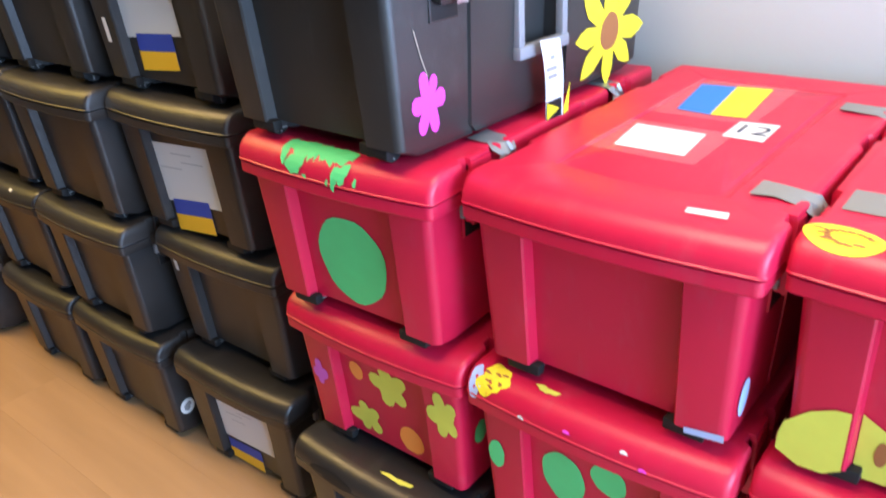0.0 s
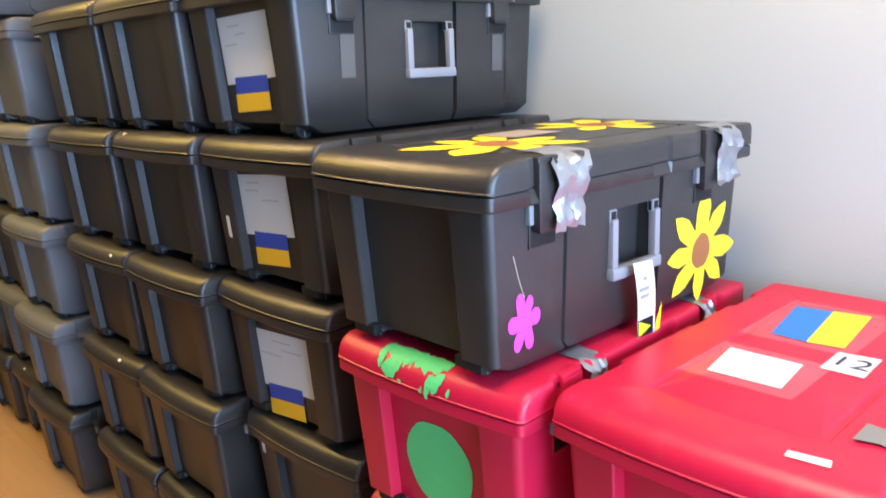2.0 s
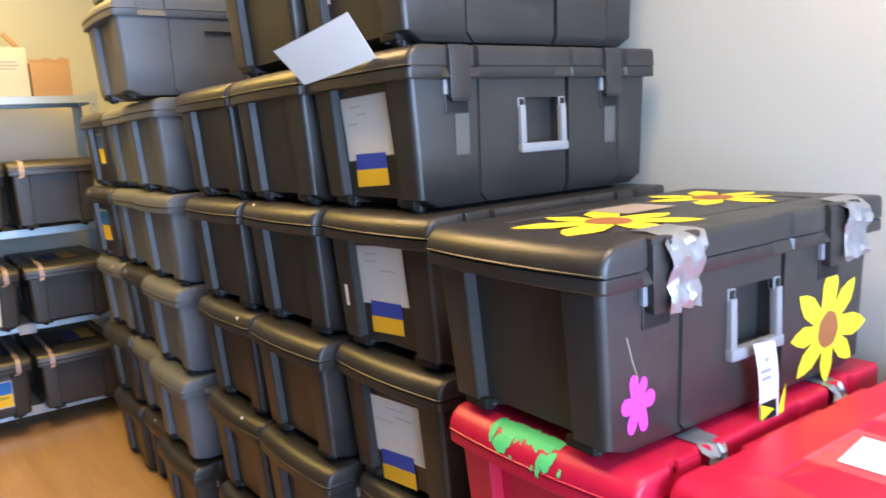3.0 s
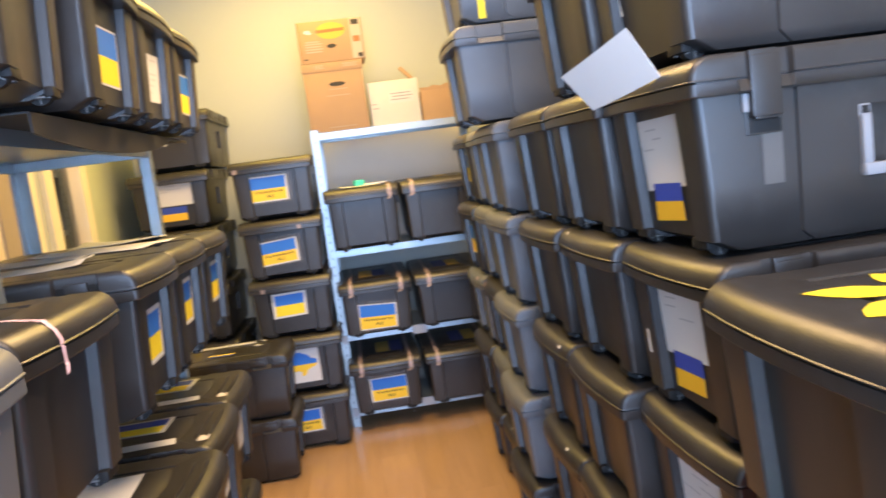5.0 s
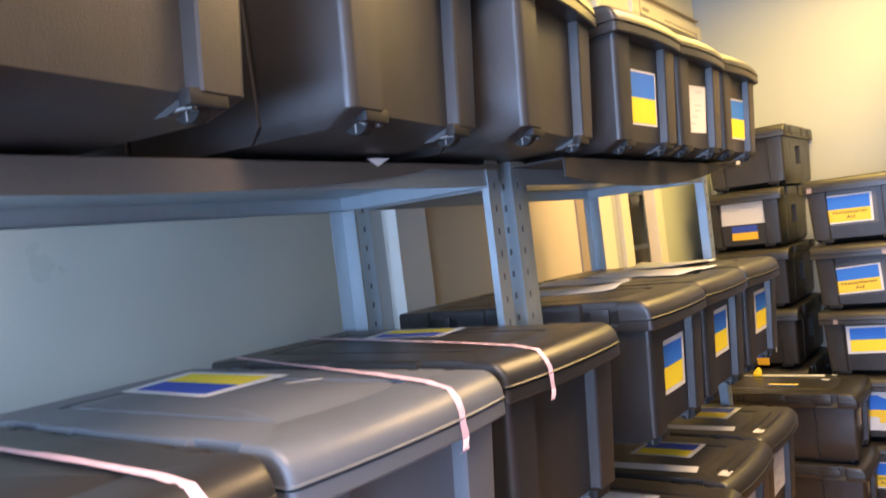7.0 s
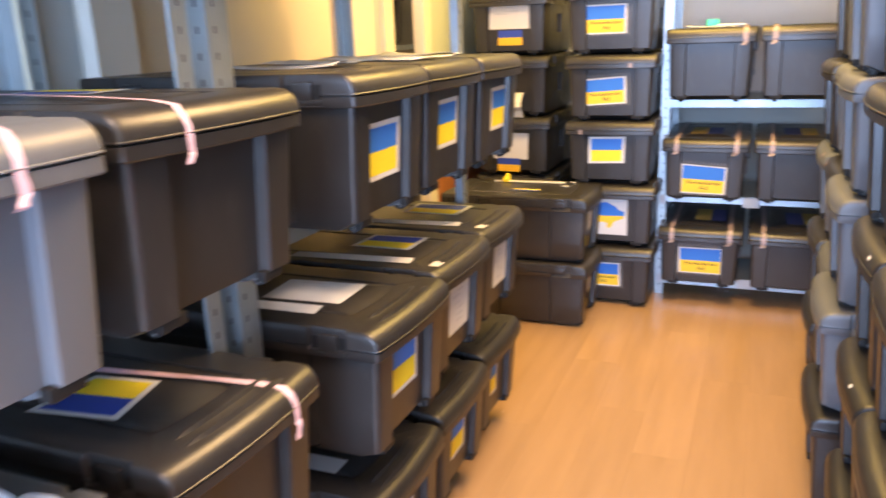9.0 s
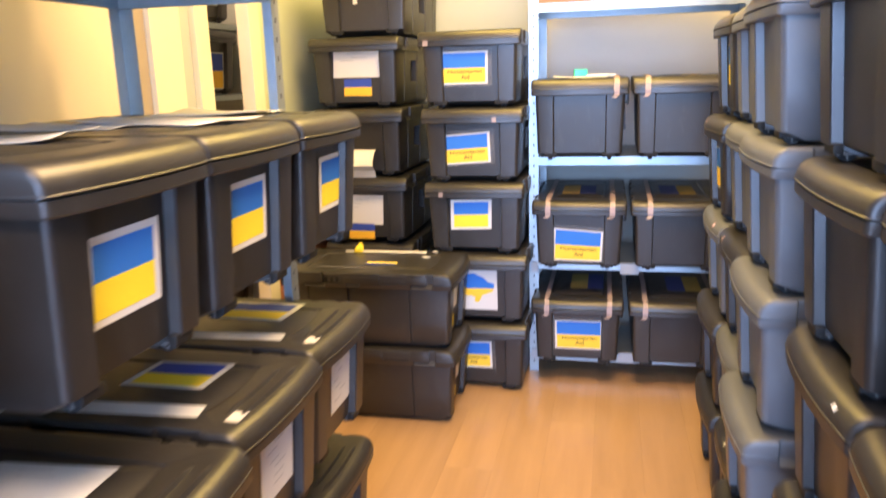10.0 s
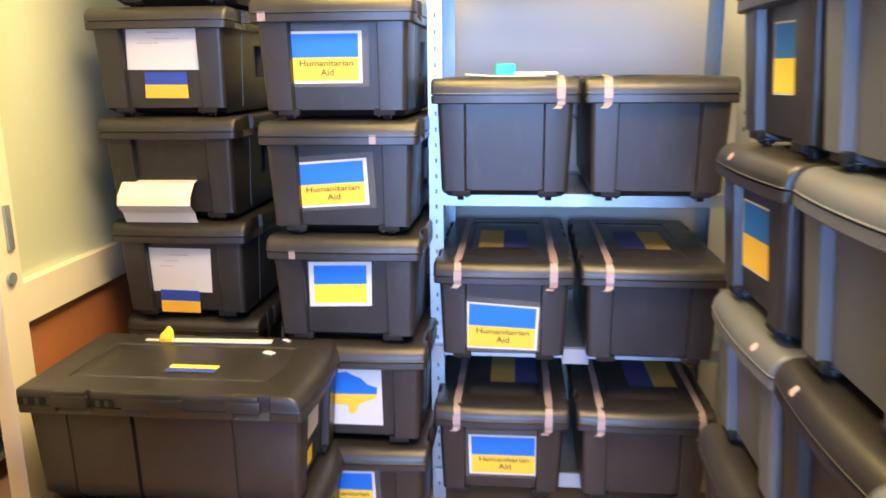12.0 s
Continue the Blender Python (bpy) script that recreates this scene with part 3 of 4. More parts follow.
bay("panel", 3.923, 4.024, 0, CEIL, GREYP, -0.01, label="blue grey painted panel")
bay("stile", 4.024, 4.124, 0, CEIL, CREAM, 0.015)
bay("header", 4.124, 4.472, 2.1, CEIL, CREAM)
stile = bay("stile", 4.472, 4.573, 0, 2.74, CREAM, 0.02)
part("door_handle", simple_box(X1 + 0.021, 4.523, 1.0, X1 + 0.03, 4.548, 1.13, 0.003), STEEL, stile, "curved steel door pull")
bm = bmesh.new()
bmesh.ops.create_cone(bm, cap_ends=True, segments=16, radius1=0.018, radius2=0.018, depth=0.012, matrix=pose(X1 + 0.025, 4.518, 0.92, 0, 90))
part("lock", bm, STEEL, stile, "round steel lock")
bay("frosted_panel", 4.573, 5.587, 0.89, 2.7, FROST, -0.015, 0.03, label="frosted green glass panel")
bay("rail", 4.573, 5.587, 0.77, 0.89, CREAM, 0.02)
bay("lower_panel", 4.573, 5.587, 0.1, 0.77, WOODP, -0.01, 0.03, label="orange brown wooden panel")
bay("rail", 4.573, 5.587, 0, 0.1, CREAM, 0.02)
bay("stile", 5.587, WALL_B, 0, 2.74, CREAM, 0.02)
bay("top_rail", 4.472, WALL_B, 2.74, 2.82, CREAM, 0.025)
bay("transom", 4.472, WALL_B, 2.82, CEIL, CREAM, -0.01)
bay("top_rail", 4.472, 5.587, 2.66, 2.7, DARKLINE, 0.0, 0.03)
for name, y0, y1, z0, z1 in (("frame_gap", 4.573, 5.6, 2.854, 2.859), ("frame_gap", 4.573, 4.578, 2.66, 2.852), ("frame_gap", 4.95, 5.52, 2.758, 2.763), ("frame_gap", 5.52, 5.524, 2.69, 2.768), ("vent_slot", 4.61, 4.7, 2.762, 2.782)):
    bay(name, y0, y1, z0, z1, TAUPE, 0.0285, 0.0285)
# the store seen through the doorway
bm = bmesh.new()
add_box(bm, -1.7, 3.4, 0, -1.6, WALL_B, CEIL)
add_box(bm, -1.6, 3.3, 0, X0, 3.4, CEIL)
structure("wall_store", bm, BEIGE, "beige wall of the next room")

# floor boards
r9 = random.Random(9)
BOARD = mesh_of("plank", simple_box(0.0001, 0.0001, -0.012, 0.1899, 1.2199, 0.0, 0.0003), FLOORM, False)
for i in range(15):
    x = WALL_L + 0.19 * i
    y = -1.6 - r9.uniform(0, 1.1)
    while y < WALL_B:
        if y + 1.22 < WALL_B + 0.9 and x + 0.19 < WALL_R + 0.1:
            put("plank", BOARD, floor, pose(x, y, 0))
        y += 1.22

# ---- stacks along the white wall ----


def column(x, y, n, colours=None, group=RIGHT, dx=0.010, labels=None, yaw=0.0, shifts=()):
    """A stack; shifts: box number, then how far it is pushed out of line along x and y."""
    out = []
    for i in range(n):
        c = colours[i] if colours else "black"
        ox, oy = dict((k, (a, b)) for k, a, b in shifts).get(i, (0, 0))
        out.append(storage_box(x + ox + rng.uniform(-dx, dx), y + oy + rng.uniform(-0.006, 0.006), P * i, yaw, c, labels[i] if labels and labels[i] else "", group, latched=c != "grey"))
    return out


LABELLED = "black plastic storage box with a paper label and flag"
col_p = column(1.55, 1.727, 6, labels=[LABELLED, None, LABELLED, LABELLED, LABELLED, None], dx=0.001, yaw=0.8, shifts=((0, -0.007, -0.017), (1, 0.026, -0.018), (2, 0.001, 0.008), (3, -0.009, 0.006), (4, -0.01, 0.021), (5, -0.022, 0.028)))
for i, (pa, fl, seed) in {
    4: (((0.103, 0.108), (-0.085, 0.123), (-0.081, 0.252), (0.107, 0.247)), ((0.076, 0.050), (-0.055, 0.058), (-0.055, 0.128), (0.069, 0.124)), 3),
    3: (((0.118, 0.113), (-0.078, 0.128), (-0.076, 0.262), (0.115, 0.249)), ((0.084, 0.048), (-0.047, 0.059), (-0.049, 0.131), (0.078, 0.124)), 4),
    2: (((0.119, 0.078), (-0.098, 0.094), (-0.095, 0.236), (0.128, 0.22)), ((0.100, 0.006), (-0.044, 0.024), (-0.045, 0.104), (0.094, 0.086)), 5),
    0: (((0.123, 0.083), (-0.082, 0.097), (-0.094, 0.225), (0.123, 0.2)), ((0.107, 0.012), (-0.024, 0.014), (-0.027, 0.087), (0.107, 0.077)), 6),
}.items():
    note_sheet(col_p[i], on_front, pa, 3, seed)
    bare_flag(col_p[i], on_front, fl)
for b, u, v in ((col_p[3], 0.142, 0.105), (col_p[1], 0.155, 0.225)):
    stick(b, "label_strip", on_post, rect(u, u + 0.014, v, v + 0.05), PAPER, 0.0015, "white strip label")
for x in (0.15, 0.6):
    stick(col_p[4], "tape_patch", on_side, rect(x - 0.018, x + 0.018, 0.115, 0.2), SATIN, 0.0014, "satin tape patch")

col_q = column(1.516, 2.175, 6)
col_r = column(1.508, 2.62, 5)
col_g = column(1.487, 3.21, 7, colours=["black", "grey", "grey", "grey", "grey", "grey", "grey"], dx=0.014, shifts=((5, -0.10, 0.0), (6, -0.085, 0.0)))
col_k = column(1.53, 3.635, 5, colours=["black", "grey", "black", "grey", "grey"], dx=0.014)
col_h = column(1.505, 4.06, 5, shifts=((4, 0.018, 0.0),), colours=["black", "black", "grey", "black", "black"], labels=[None, None, None, "black plastic storage box with a flag sheet", "black plastic storage box with a flag sheet"])
outline(col_q[0], "round_sticker", on_side, egg(0.072, 0.105, 0.022, 0.024, 1, rough=0.0), PAPER, 0.002, "round white sticker")
outline(col_q[0], "sticker_mark", on_side, egg(0.072, 0.105, 0.012, 0.012, 2, rough=0.2), INK, 0.0026)
flag_sheet(col_h[4], on_front, ((0.06, 0.106), (-0.13, 0.109), (-0.134, 0.237), (0.056, 0.242)), False, 0.03, yellow=YELLOW)
flag_sheet(col_h[3], on_front, ((0.118, 0.08), (-0.112, 0.093), (-0.112, 0.232), (0.106, 0.226)), False, 0.03, yellow=AMBERY)
for b, u in ((col_h[3], 0.08), (col_h[2], -0.12), (col_k[2], 0.1)):
    outline(b, "tape_patch", on_lid_front, egg(u, 0.05, 0.008, 0.010, int(u * 100), rough=0.15), PINK_T, 0.002, "torn pink tape")
for b, u, v in ((col_r[2], -0.15, 0.045), (col_r[1], -0.1, 0.055), (col_q[3], 0.14, 0.06), (col_k[0], 0.0, 0.06)):
    outline(b, "white_scrap", on_lid_front, ((u, v), (u + 0.014, v + 0.004), (u + 0.011, v + 0.012), (u - 0.003, v + 0.009)), PAPER, 0.002, "scrap of white paper")
stick(col_g[6], "label_strip", on_side, rect(0.1, 0.125, 0.02, 0.14), YELLOW, 0.0015, "yellow paper strip")
stick(col_p[5], "white_scrap", on_front, ((0.126, 0.124), (0.1, 0.124), (0.11, 0.158), (0.13, 0.161)), PAPER, 0.0015, "scrap of white paper")

# the slip that sticks out between two lids
bm = bmesh.new()
tl, tr, br, bl = Vector((1.45, 1.9, 1.69)), Vector((1.506, 1.668, 1.739)), Vector((1.548, 1.64, 1.648)), Vector((1.496, 1.858, 1.614))
rows = []
for i in range(9):
    k = i / 8
    sag = Vector((-0.002, 0, -0.002)) * math.sin(math.pi * k)
    rows.append((bm.verts.new(tl.lerp(tr, k) + sag), bm.verts.new(bl.lerp(br, k) + sag)))
for (p, q), (r, t) in zip(rows, rows[1:]):
    bm.faces.new((p, q, t, r))
slip = tagged(put("paper_slip", mesh_of("paper_slip", bm, PAPER, False)), "white sheet of paper hanging over a box lid", "paper")
sol = slip.modifiers.new("thick", "SOLIDIFY")
sol.thickness = 0.001

# ---- the painted red boxes ----
col_s = column(1.491, 1.19, 4, colours=["black", "red", "red", "black"], dx=0.001, shifts=((3, -0.024, 0.019), (2, -0.002, -0.003), (1, 0.033, -0.003)),
               labels=["black plastic storage box under painted red boxes", "red plastic storage box painted with small flowers", "red plastic storage box with a painted green disc", "black plastic storage box painted with sunflowers"])
col_a = column(1.525, 0.738, 3, colours=["red"] * 3, dx=0.001, yaw=-0.7, labels=["red plastic storage box at the bottom of a stack", "red plastic storage box painted with green dots", "red plastic storage box with a flag on its lid"])
col_b = column(1.555, 0.303, 3, colours=["red"] * 3, dx=0.002, labels=["red plastic storage box at the bottom of a stack", "red plastic storage box with scuffed lid", "red plastic storage box painted with a lime butterfly"])
col_s[3].matrix_basis = pose(1.467, 1.209, 3 * P, 0, 0, -2.2)
# grip slot's shade painted as a flat oval, and paint dabs on the bottom box
outline(col_s[0], "grip_slot", on_lid_front, egg(0.09, 0.034, 0.062, 0.013, 3, rough=0.02), DARK, 0.002, "dark oval painted for the shade in the lid's grip slot")
outline(col_s[0], "paint_fleck", on_lid_front, egg(-0.055, 0.098, 0.03, 0.007, 4, rough=0.3), LIME, 0.002, "dab of yellow paint")
outline(col_s[0], "paint_fleck", on_lid_front, egg(0.0, 0.014, 0.014, 0.007, 6, rough=0.3), LIME, 0.002)
# green disc and splash
outline(col_s[2], "painted_disc", on_front, egg(0.003, 0.128, 0.076, 0.088, 4, tilt=0.25), GREEN, label="green painted disc")
outline(col_s[2], "paint_splash", on_lid_front, splash(0.012, 0.078, 0.072, 0.026, 5, 40), GREEN, 0.002, "splash of green paint")
for u, v, p, q in ((-0.035, 0.04, 0.007, 0.02), (-0.05, 0.048, 0.012, 0.016), (0.055, 0.05, 0.02, 0.02), (0.088, 0.07, 0.01, 0.024), (-0.078, 0.038, 0.004, 0.006), (-0.02, 0.03, 0.003, 0.005), (0.03, 0.032, 0.004, 0.003)):
    outline(col_s[2], "paint_fleck", on_lid_front, egg(u, v, p, q, int(v * 1000), rough=0.2), GREEN, 0.0023)
# flowers
for i, (u, v, r, mat) in enumerate(((-0.016, 0.188, 0.05, LIME), (0.064, 0.08, 0.042, LIME), (0.071, 0.193, 0.018, ORANGE), (-0.053, 0.074, 0.029, ORANGE))):
    pts = bloom(u, v, r, 5, 0.62, i) if mat is LIME else egg(u, v, r, r * 1.15, i)
    outline(col_s[1], "painted_flower" if mat is LIME else "painted_dot", on_front, pts, mat)
outline(col_s[1], "painted_flower", on_post, bloom(-0.165, 0.2, 0.036, 5, 0.62, 8, sy=1.45), LIME)
outline(col_s[1], "painted_flower", on_post, bloom(0.155, 0.165, 0.022, 4, 0.6, 9, sy=1.5), PURPLE, label="purple painted flower")
outline(col_s[1], "painted_dot", on_side, egg(0.09, 0.14, 0.018, 0.026, 3), GREEN, label="green painted dot")
# sunflower box
top = col_s[3]
outline(top, "painted_sunflower", on_side, bloom(0.605, 0.1, 0.126, 8, 0.42, 21, True, 0.97, 0.9), SUN, label="yellow painted sunflower")
outline(top, "flower_centre", on_side, egg(0.607, 0.1, 0.032, 0.036, 3), BROWN, 0.0019, "brown flower centre")
outline(top, "painted_flower", on_side, bloom(0.1, 0.09, 0.046, 6, 0.5, 6, sx=0.72, sy=1.02), MAGENTA, 0.0013, label="magenta painted flower")
outline(top, "painted_stem", on_side, ((0.1, 0.128), (0.088, 0.155), (0.075, 0.195), (0.073, 0.195), (0.0865, 0.155), (0.0985, 0.128)), TAUPE)
for cx, cy, rr, sd in ((0.215, -0.035, 0.15, 31), (0.585, 0.035, 0.13, 32)):
    outline(top, "painted_sunflower", on_top, bloom(cx, cy, rr, 7, 0.34, sd, True), SUN, 0.0008, "yellow painted sunflower")
    outline(top, "flower_centre", on_top, egg(cx, cy, 0.04, 0.045, sd, rough=0.08), BROWN, 0.0015, "brown flower centre")
stick(top, "paper_label", on_top, rect(0.3, 0.43, 0.0, 0.1), BEIGETAPE, 0.0018, "dull beige tape label")
crumpled_tape(top, 0.178, 0.065, DUCT, 3, 0.085, 0.05)
crumpled_tape(top, 0.645, 0.06, DUCT, 4, 0.085, 0.03)
# luggage tag on the handle
curl = lambda u, v, off: Vector((u, -0.214 - 0.009 * math.sin(18 * v) - 0.05 * max(0.0, 0.03 - v) - off, v))
tag = part("luggage_tag", patch(curl, ((0.336, 0.135), (0.362, -0.012), (0.414, -0.012), (0.392, 0.13)), 12), PAPER, top, "white printed luggage tag looped on the handle")
for u, v, w in ((0.35, 0.082, 0.03), (0.355, 0.069, 0.026), (0.362, 0.1, 0.012)):
    part("writing", patch(curl, rect(u, u + w, v, v + 0.007), 1, 0.0016), INK, tag, smooth=False)
part("tag_mark", patch(curl, ((0.356, 0.03), (0.361, -0.004), (0.408, -0.004), (0.402, 0.03)), 4, 0.0014), DARK, tag, "black warning square", smooth=False)
part("tag_mark", patch(curl, ((0.358, 0.028), (0.362, -0.002), (0.396, 0.0115), (0.396, 0.0125)), 4, 0.0024), YELLOW, tag, "yellow triangle on black", smooth=False)
part("tag_mark", patch(curl, ((0.414, 0.01), (0.416, -0.006), (0.43, -0.002), (0.426, 0.05)), 4, 0.0006), YELLOW, tag, "yellow tag end", smooth=False)
for b, x, d in ((col_s[2], 0.2, 0.0), (col_s[2], 0.575, 0.0)):
    crumpled_tape(b, x, 0.0, DUCT, int(x * 100), 0.05, 0.04)
# red box 12
a = col_a[2]
fl = stick(a, "painted_flag", on_top, ((0.444, 0.086), (0.437, 0.026), (0.62, 0.049), (0.612, 0.112)), BLUE, 0.0011, "blue and yellow painted flag")
stick(fl, "yellow_band", on_top, ((0.437, 0.026), (0.445, -0.03), (0.63, -0.012), (0.62, 0.049)), YELLOW, 0.0015)
stick(a, "clear_tape", on_top, rect(0.415, 0.65, -0.05, 0.13), CLEAR, 0.0006, "clear tape around the flag")
stick(a, "clear_tape", on_top, rect(0.205, 0.36, -0.045, 0.128), CLEAR, 0.0006, "clear tape around the label")
note_sheet(a, on_top, ((0.229, 0.09), (0.232, -0.02), (0.338, -0.009), (0.338, 0.106)), 4, 9)
lab = stick(a, "number_label", on_top, ((0.343, -0.03), (0.342, -0.092), (0.432, -0.089), (0.424, -0.029)), PAPER, 0.0011, "white label with a black number")
txt = bpy.data.curves.new("digits", "FONT")
txt.body, txt.size, txt.align_x, txt.align_y = "12", 0.06, "CENTER", "CENTER"
tmp = bpy.data.objects.new("digits", txt)
scene.collection.objects.link(tmp)
me = bpy.data.meshes.new_from_object(tmp.evaluated_get(bpy.context.evaluated_depsgraph_get()))
bpy.data.objects.remove(tmp)
me.materials.clear()
me.materials.append(NAVY)
put("digits", me, lab, pose(0.386, -0.06, 0.3356, 0, 0, -90), "black printed digits")
stick(a, "label_strip", on_top, ((0.05, -0.1), (0.056, -0.15), (0.074, -0.146), (0.066, -0.098)), PAPER, 0.0011, "small white strip label")
for x, y1 in ((0.168, 0.055), (0.575, 0.06)):
    crumpled_tape(a, x, 0.02, DULLT, int(x * 50), 0.05, y1, "grey duct tape over a latch")
outline(a, "round_sticker", on_side, egg(0.075, 0.085, 0.017, 0.03, 2, rough=0.0), LILAC, 0.002, "round pale blue sticker")
stick(a, "tape_patch", on_post, ((-0.132, 0.024), (-0.186, 0.032), (-0.186, 0.044), (-0.132, 0.034)), LILAC, 0.0016, "pale blue tape")
a = col_a[1]
for u, v, p, q in ((0.168, 0.17, 0.016, 0.03), (0.052, 0.162, 0.04, 0.052), (-0.028, 0.2, 0.03, 0.032)):
    outline(a, "painted_dot", on_front if abs(u) < 0.1 else on_post, egg(u, v, p, q, int(q * 1000)), GREEN, label="green painted dot")
outline(a, "sticker", on_lid_front, egg(0.165, 0.066, 0.03, 0.026, 5, rough=0.22), SUN, 0.002, "torn yellow sticker")
for u, v in ((0.15, 0.062), (0.16, 0.075), (0.172, 0.06), (0.18, 0.072), (0.165, 0.052), (0.148, 0.078)):
    outline(a, "sticker_mark", on_lid_front, egg(u, v, 0.005, 0.0025, int(u * 1000), rough=0.3), BROWN, 0.0028)
outline(a, "sticker", on_lid_front, egg(0.075, 0.088, 0.016, 0.008, 8, rough=0.3), LIME, 0.002, "torn lime sticker")
outline(a, "sticker", on_lid_front, egg(0.196, 0.05, 0.013, 0.026, 6, rough=0.12), LILAC, 0.0016, "torn pale blue sticker")
for u, v, m in ((-0.07, 0.045, PAPER), (0.02, 0.04, MAGENTA), (-0.1, 0.03, MAGENTA), (0.1, 0.03, PAPER)):
    outline(a, "paint_fleck", on_lid_front, egg(u, v, 0.0045, 0.0035, 3, rough=0.3), m, 0.002)
b = col_b[2]
outline(b, "round_sticker", on_lid_front, egg(0.168, 0.088, 0.043, 0.027, 7, rough=0.01), SUN, 0.002, "yellow smiling sticker")
for k in range(9):
    t = -0.5 + 0.4 * k
    outline(b, "sticker_mark", on_lid_front, egg(0.162 + 0.024 * math.cos(t), 0.088 + 0.014 * math.sin(t), 0.0048, 0.0024, k), BROWN, 0.0028)
for u, v, w in ((0.196, 0.096, 0.008), (0.19, 0.086, 0.006), (0.182, 0.078, 0.009), (0.165, 0.075, 0.008), (0.15, 0.078, 0.006)):
    outline(b, "sticker_mark", on_lid_front, egg(u, v, w, 0.0022, 3, rough=0.2), BROWN, 0.0028)
crumpled_tape(b, 0.168, 0.01, DULLT, 9, 0.05, 0.05, "grey duct tape over a latch")
stick(b, "tape_patch", on_top, rect(0.12, 0.19, 0.1, 0.19), DULLT, 0.0011, "grey duct tape on the lid")
outline(b, "painted_butterfly", on_post, ((0.199, 0.03), (0.198, 0.056), (0.193, 0.078), (0.165, 0.106), (0.138, 0.12), (0.121, 0.122), (0.121, 0.03), (0.14, 0.016), (0.17, 0.014)), LIME, 0.002, "lime green painted butterfly wing")
outline(b, "painted_butterfly", on_front, ((0.112, 0.014), (0.112, 0.112), (0.085, 0.096), (0.05, 0.088), (0.01, 0.075), (-0.03, 0.05), (-0.045, 0.02), (0.03, 0.016)), LIME, 0.002, "lime green painted butterfly wing")
outline(b, "painted_dot", on_front, egg(0.085, 0.06, 0.007, 0.02, 3), BROWN, 0.0028)
outline(b, "painted_dot", on_front, egg(0.035, 0.04, 0.014, 0.02, 3), BROWN, 0.0028)

# ---- the steel shelving on the west side ----


def post_mesh(h, flip, strip=0.0):
    """An angle post with two rows of slots, and where strip is given a second flange that carries it on."""
    bm = bmesh.new()
    t, w = 0.0022, 0.046
    if strip:
        add_box(bm, 0.005 * flip[0], w * flip[1], 0, (0.005 + t) * flip[0], (w + strip) * flip[1], h)
        add_box(bm, 0, w * flip[1], 0, (0.005 + t) * flip[0], (w + t) * flip[1], h)
    add_box(bm, 0, 0, 0, w * flip[0], t * flip[1], h)
    add_box(bm, 0, t * flip[1], 0, t * flip[0], w * flip[1], h)
    z = 0.05
    while z < h - 0.03:
        add_box(bm, w * flip[0] * 0.44, -0.0006 * flip[1], z, w * flip[0] * 0.58, -0.0001 * flip[1], z + 0.014, mat=1)
        add_box(bm, -0.0006 * flip[0], w * flip[1] * 0.44, z, -0.0001 * flip[0], w * flip[1] * 0.58, z + 0.014, mat=1)
        z += 0.05
    return mesh_of("post", bm, [STEEL, SLOT], False)


def shelf_rack(x0, x1, y0, y1, levels, height, label, lip=0.045, strip=0.0):
    e = tagged(new("shelf_rack"), label, "shelf rack")
    for x, fx in ((x0, 1), (x1, -1)):
        for y, fy in ((y0, 1), (y1, -1)):
            put("post", post_mesh(height, (fx, fy), strip if (fx, fy) == (-1, 1) else 0.0), e, pose(x, y, 0))
    for z in levels:
        bm = bmesh.new()
        ring = lambda d, h: [(x0 + d, y0 + d, h), (x1 - d, y0 + d, h), (x1 - d, y1 - d, h), (x0 + d, y1 - d, h)]
        loft(bm, [ring(0.02, z - lip), ring(0.003, z - lip), ring(0.003, z), ring(0.2, z)], cap_low=False)
        loft(bm, [ring(0.006, z - lip + 0.002), ring(0.006, z - 0.003)], cap_low=False)
        part("shelf_board", bm, STEEL, e, smooth=False)
    return e


SH1, SH2, SH3, SH0 = 1.06, 0.543, 1.745, 0.085
rack_near = shelf_rack(-0.2, 0.287, 0.45, 1.858, (SH0, SH2, SH1 + 0.012, SH3), 1.762, "galvanised steel shelf rack loaded with storage boxes", 0.038)
rack_far = shelf_rack(-0.2, 0.287, 1.911, 3.3, (SH0, SH2, SH1, SH3), 1.762, "galvanised steel shelf rack loaded with storage boxes", 0.038, 0.027)
# liner boards under the upper boxes, whose front edge sags a little past the steel
def liner(rack, y0, y1, droop, front, mat):
    bm = bmesh.new()
    rows = []
    n = 22
    for i in range(n + 1):
        y = y0 + (y1 - y0) * i / n
        low = SH3 - 0.006 - droop * math.sin(math.pi * min(1, 0.12 + 1.1 * i / n)) ** 0.6
        rows.append([bm.verts.new(p) for p in ((-0.19, y, SH3 + 0.001), (-0.19, y, SH3 + 0.005), (front - 0.004, y, SH3 + 0.005), (front, y, SH3 + 0.003), (front, y, low), (front - 0.0045, y, low), (front - 0.0045, y, SH3 + 0.001))])
    for p, q in zip(rows, rows[1:]):
        for i in range(7):
            bm.faces.new((p[i], p[(i + 1) % 7], q[(i + 1) % 7], q[i]))
    for row in (rows[0], rows[-1]):
        bm.faces.new(row)
    part("shelf_liner", bm, mat, rack, "brown liner board drooping over the shelf edge")


liner(rack_near, 0.5, 1.83, 0.037, 0.31, LINER)
# far droop stands in for the dark shadow below these boxes
liner(rack_far, 1.92, 3.28, 0.056, 0.42, SHADELINER)
bm = bmesh.new()
bm.faces.new([bm.verts.new(p) for p in ((0.314, 1.402, SH3 + 0.009), (0.313, 1.43, SH3 - 0.004), (0.314, 1.462, SH3 + 0.011), (0.311, 1.43, SH3 + 0.012))])
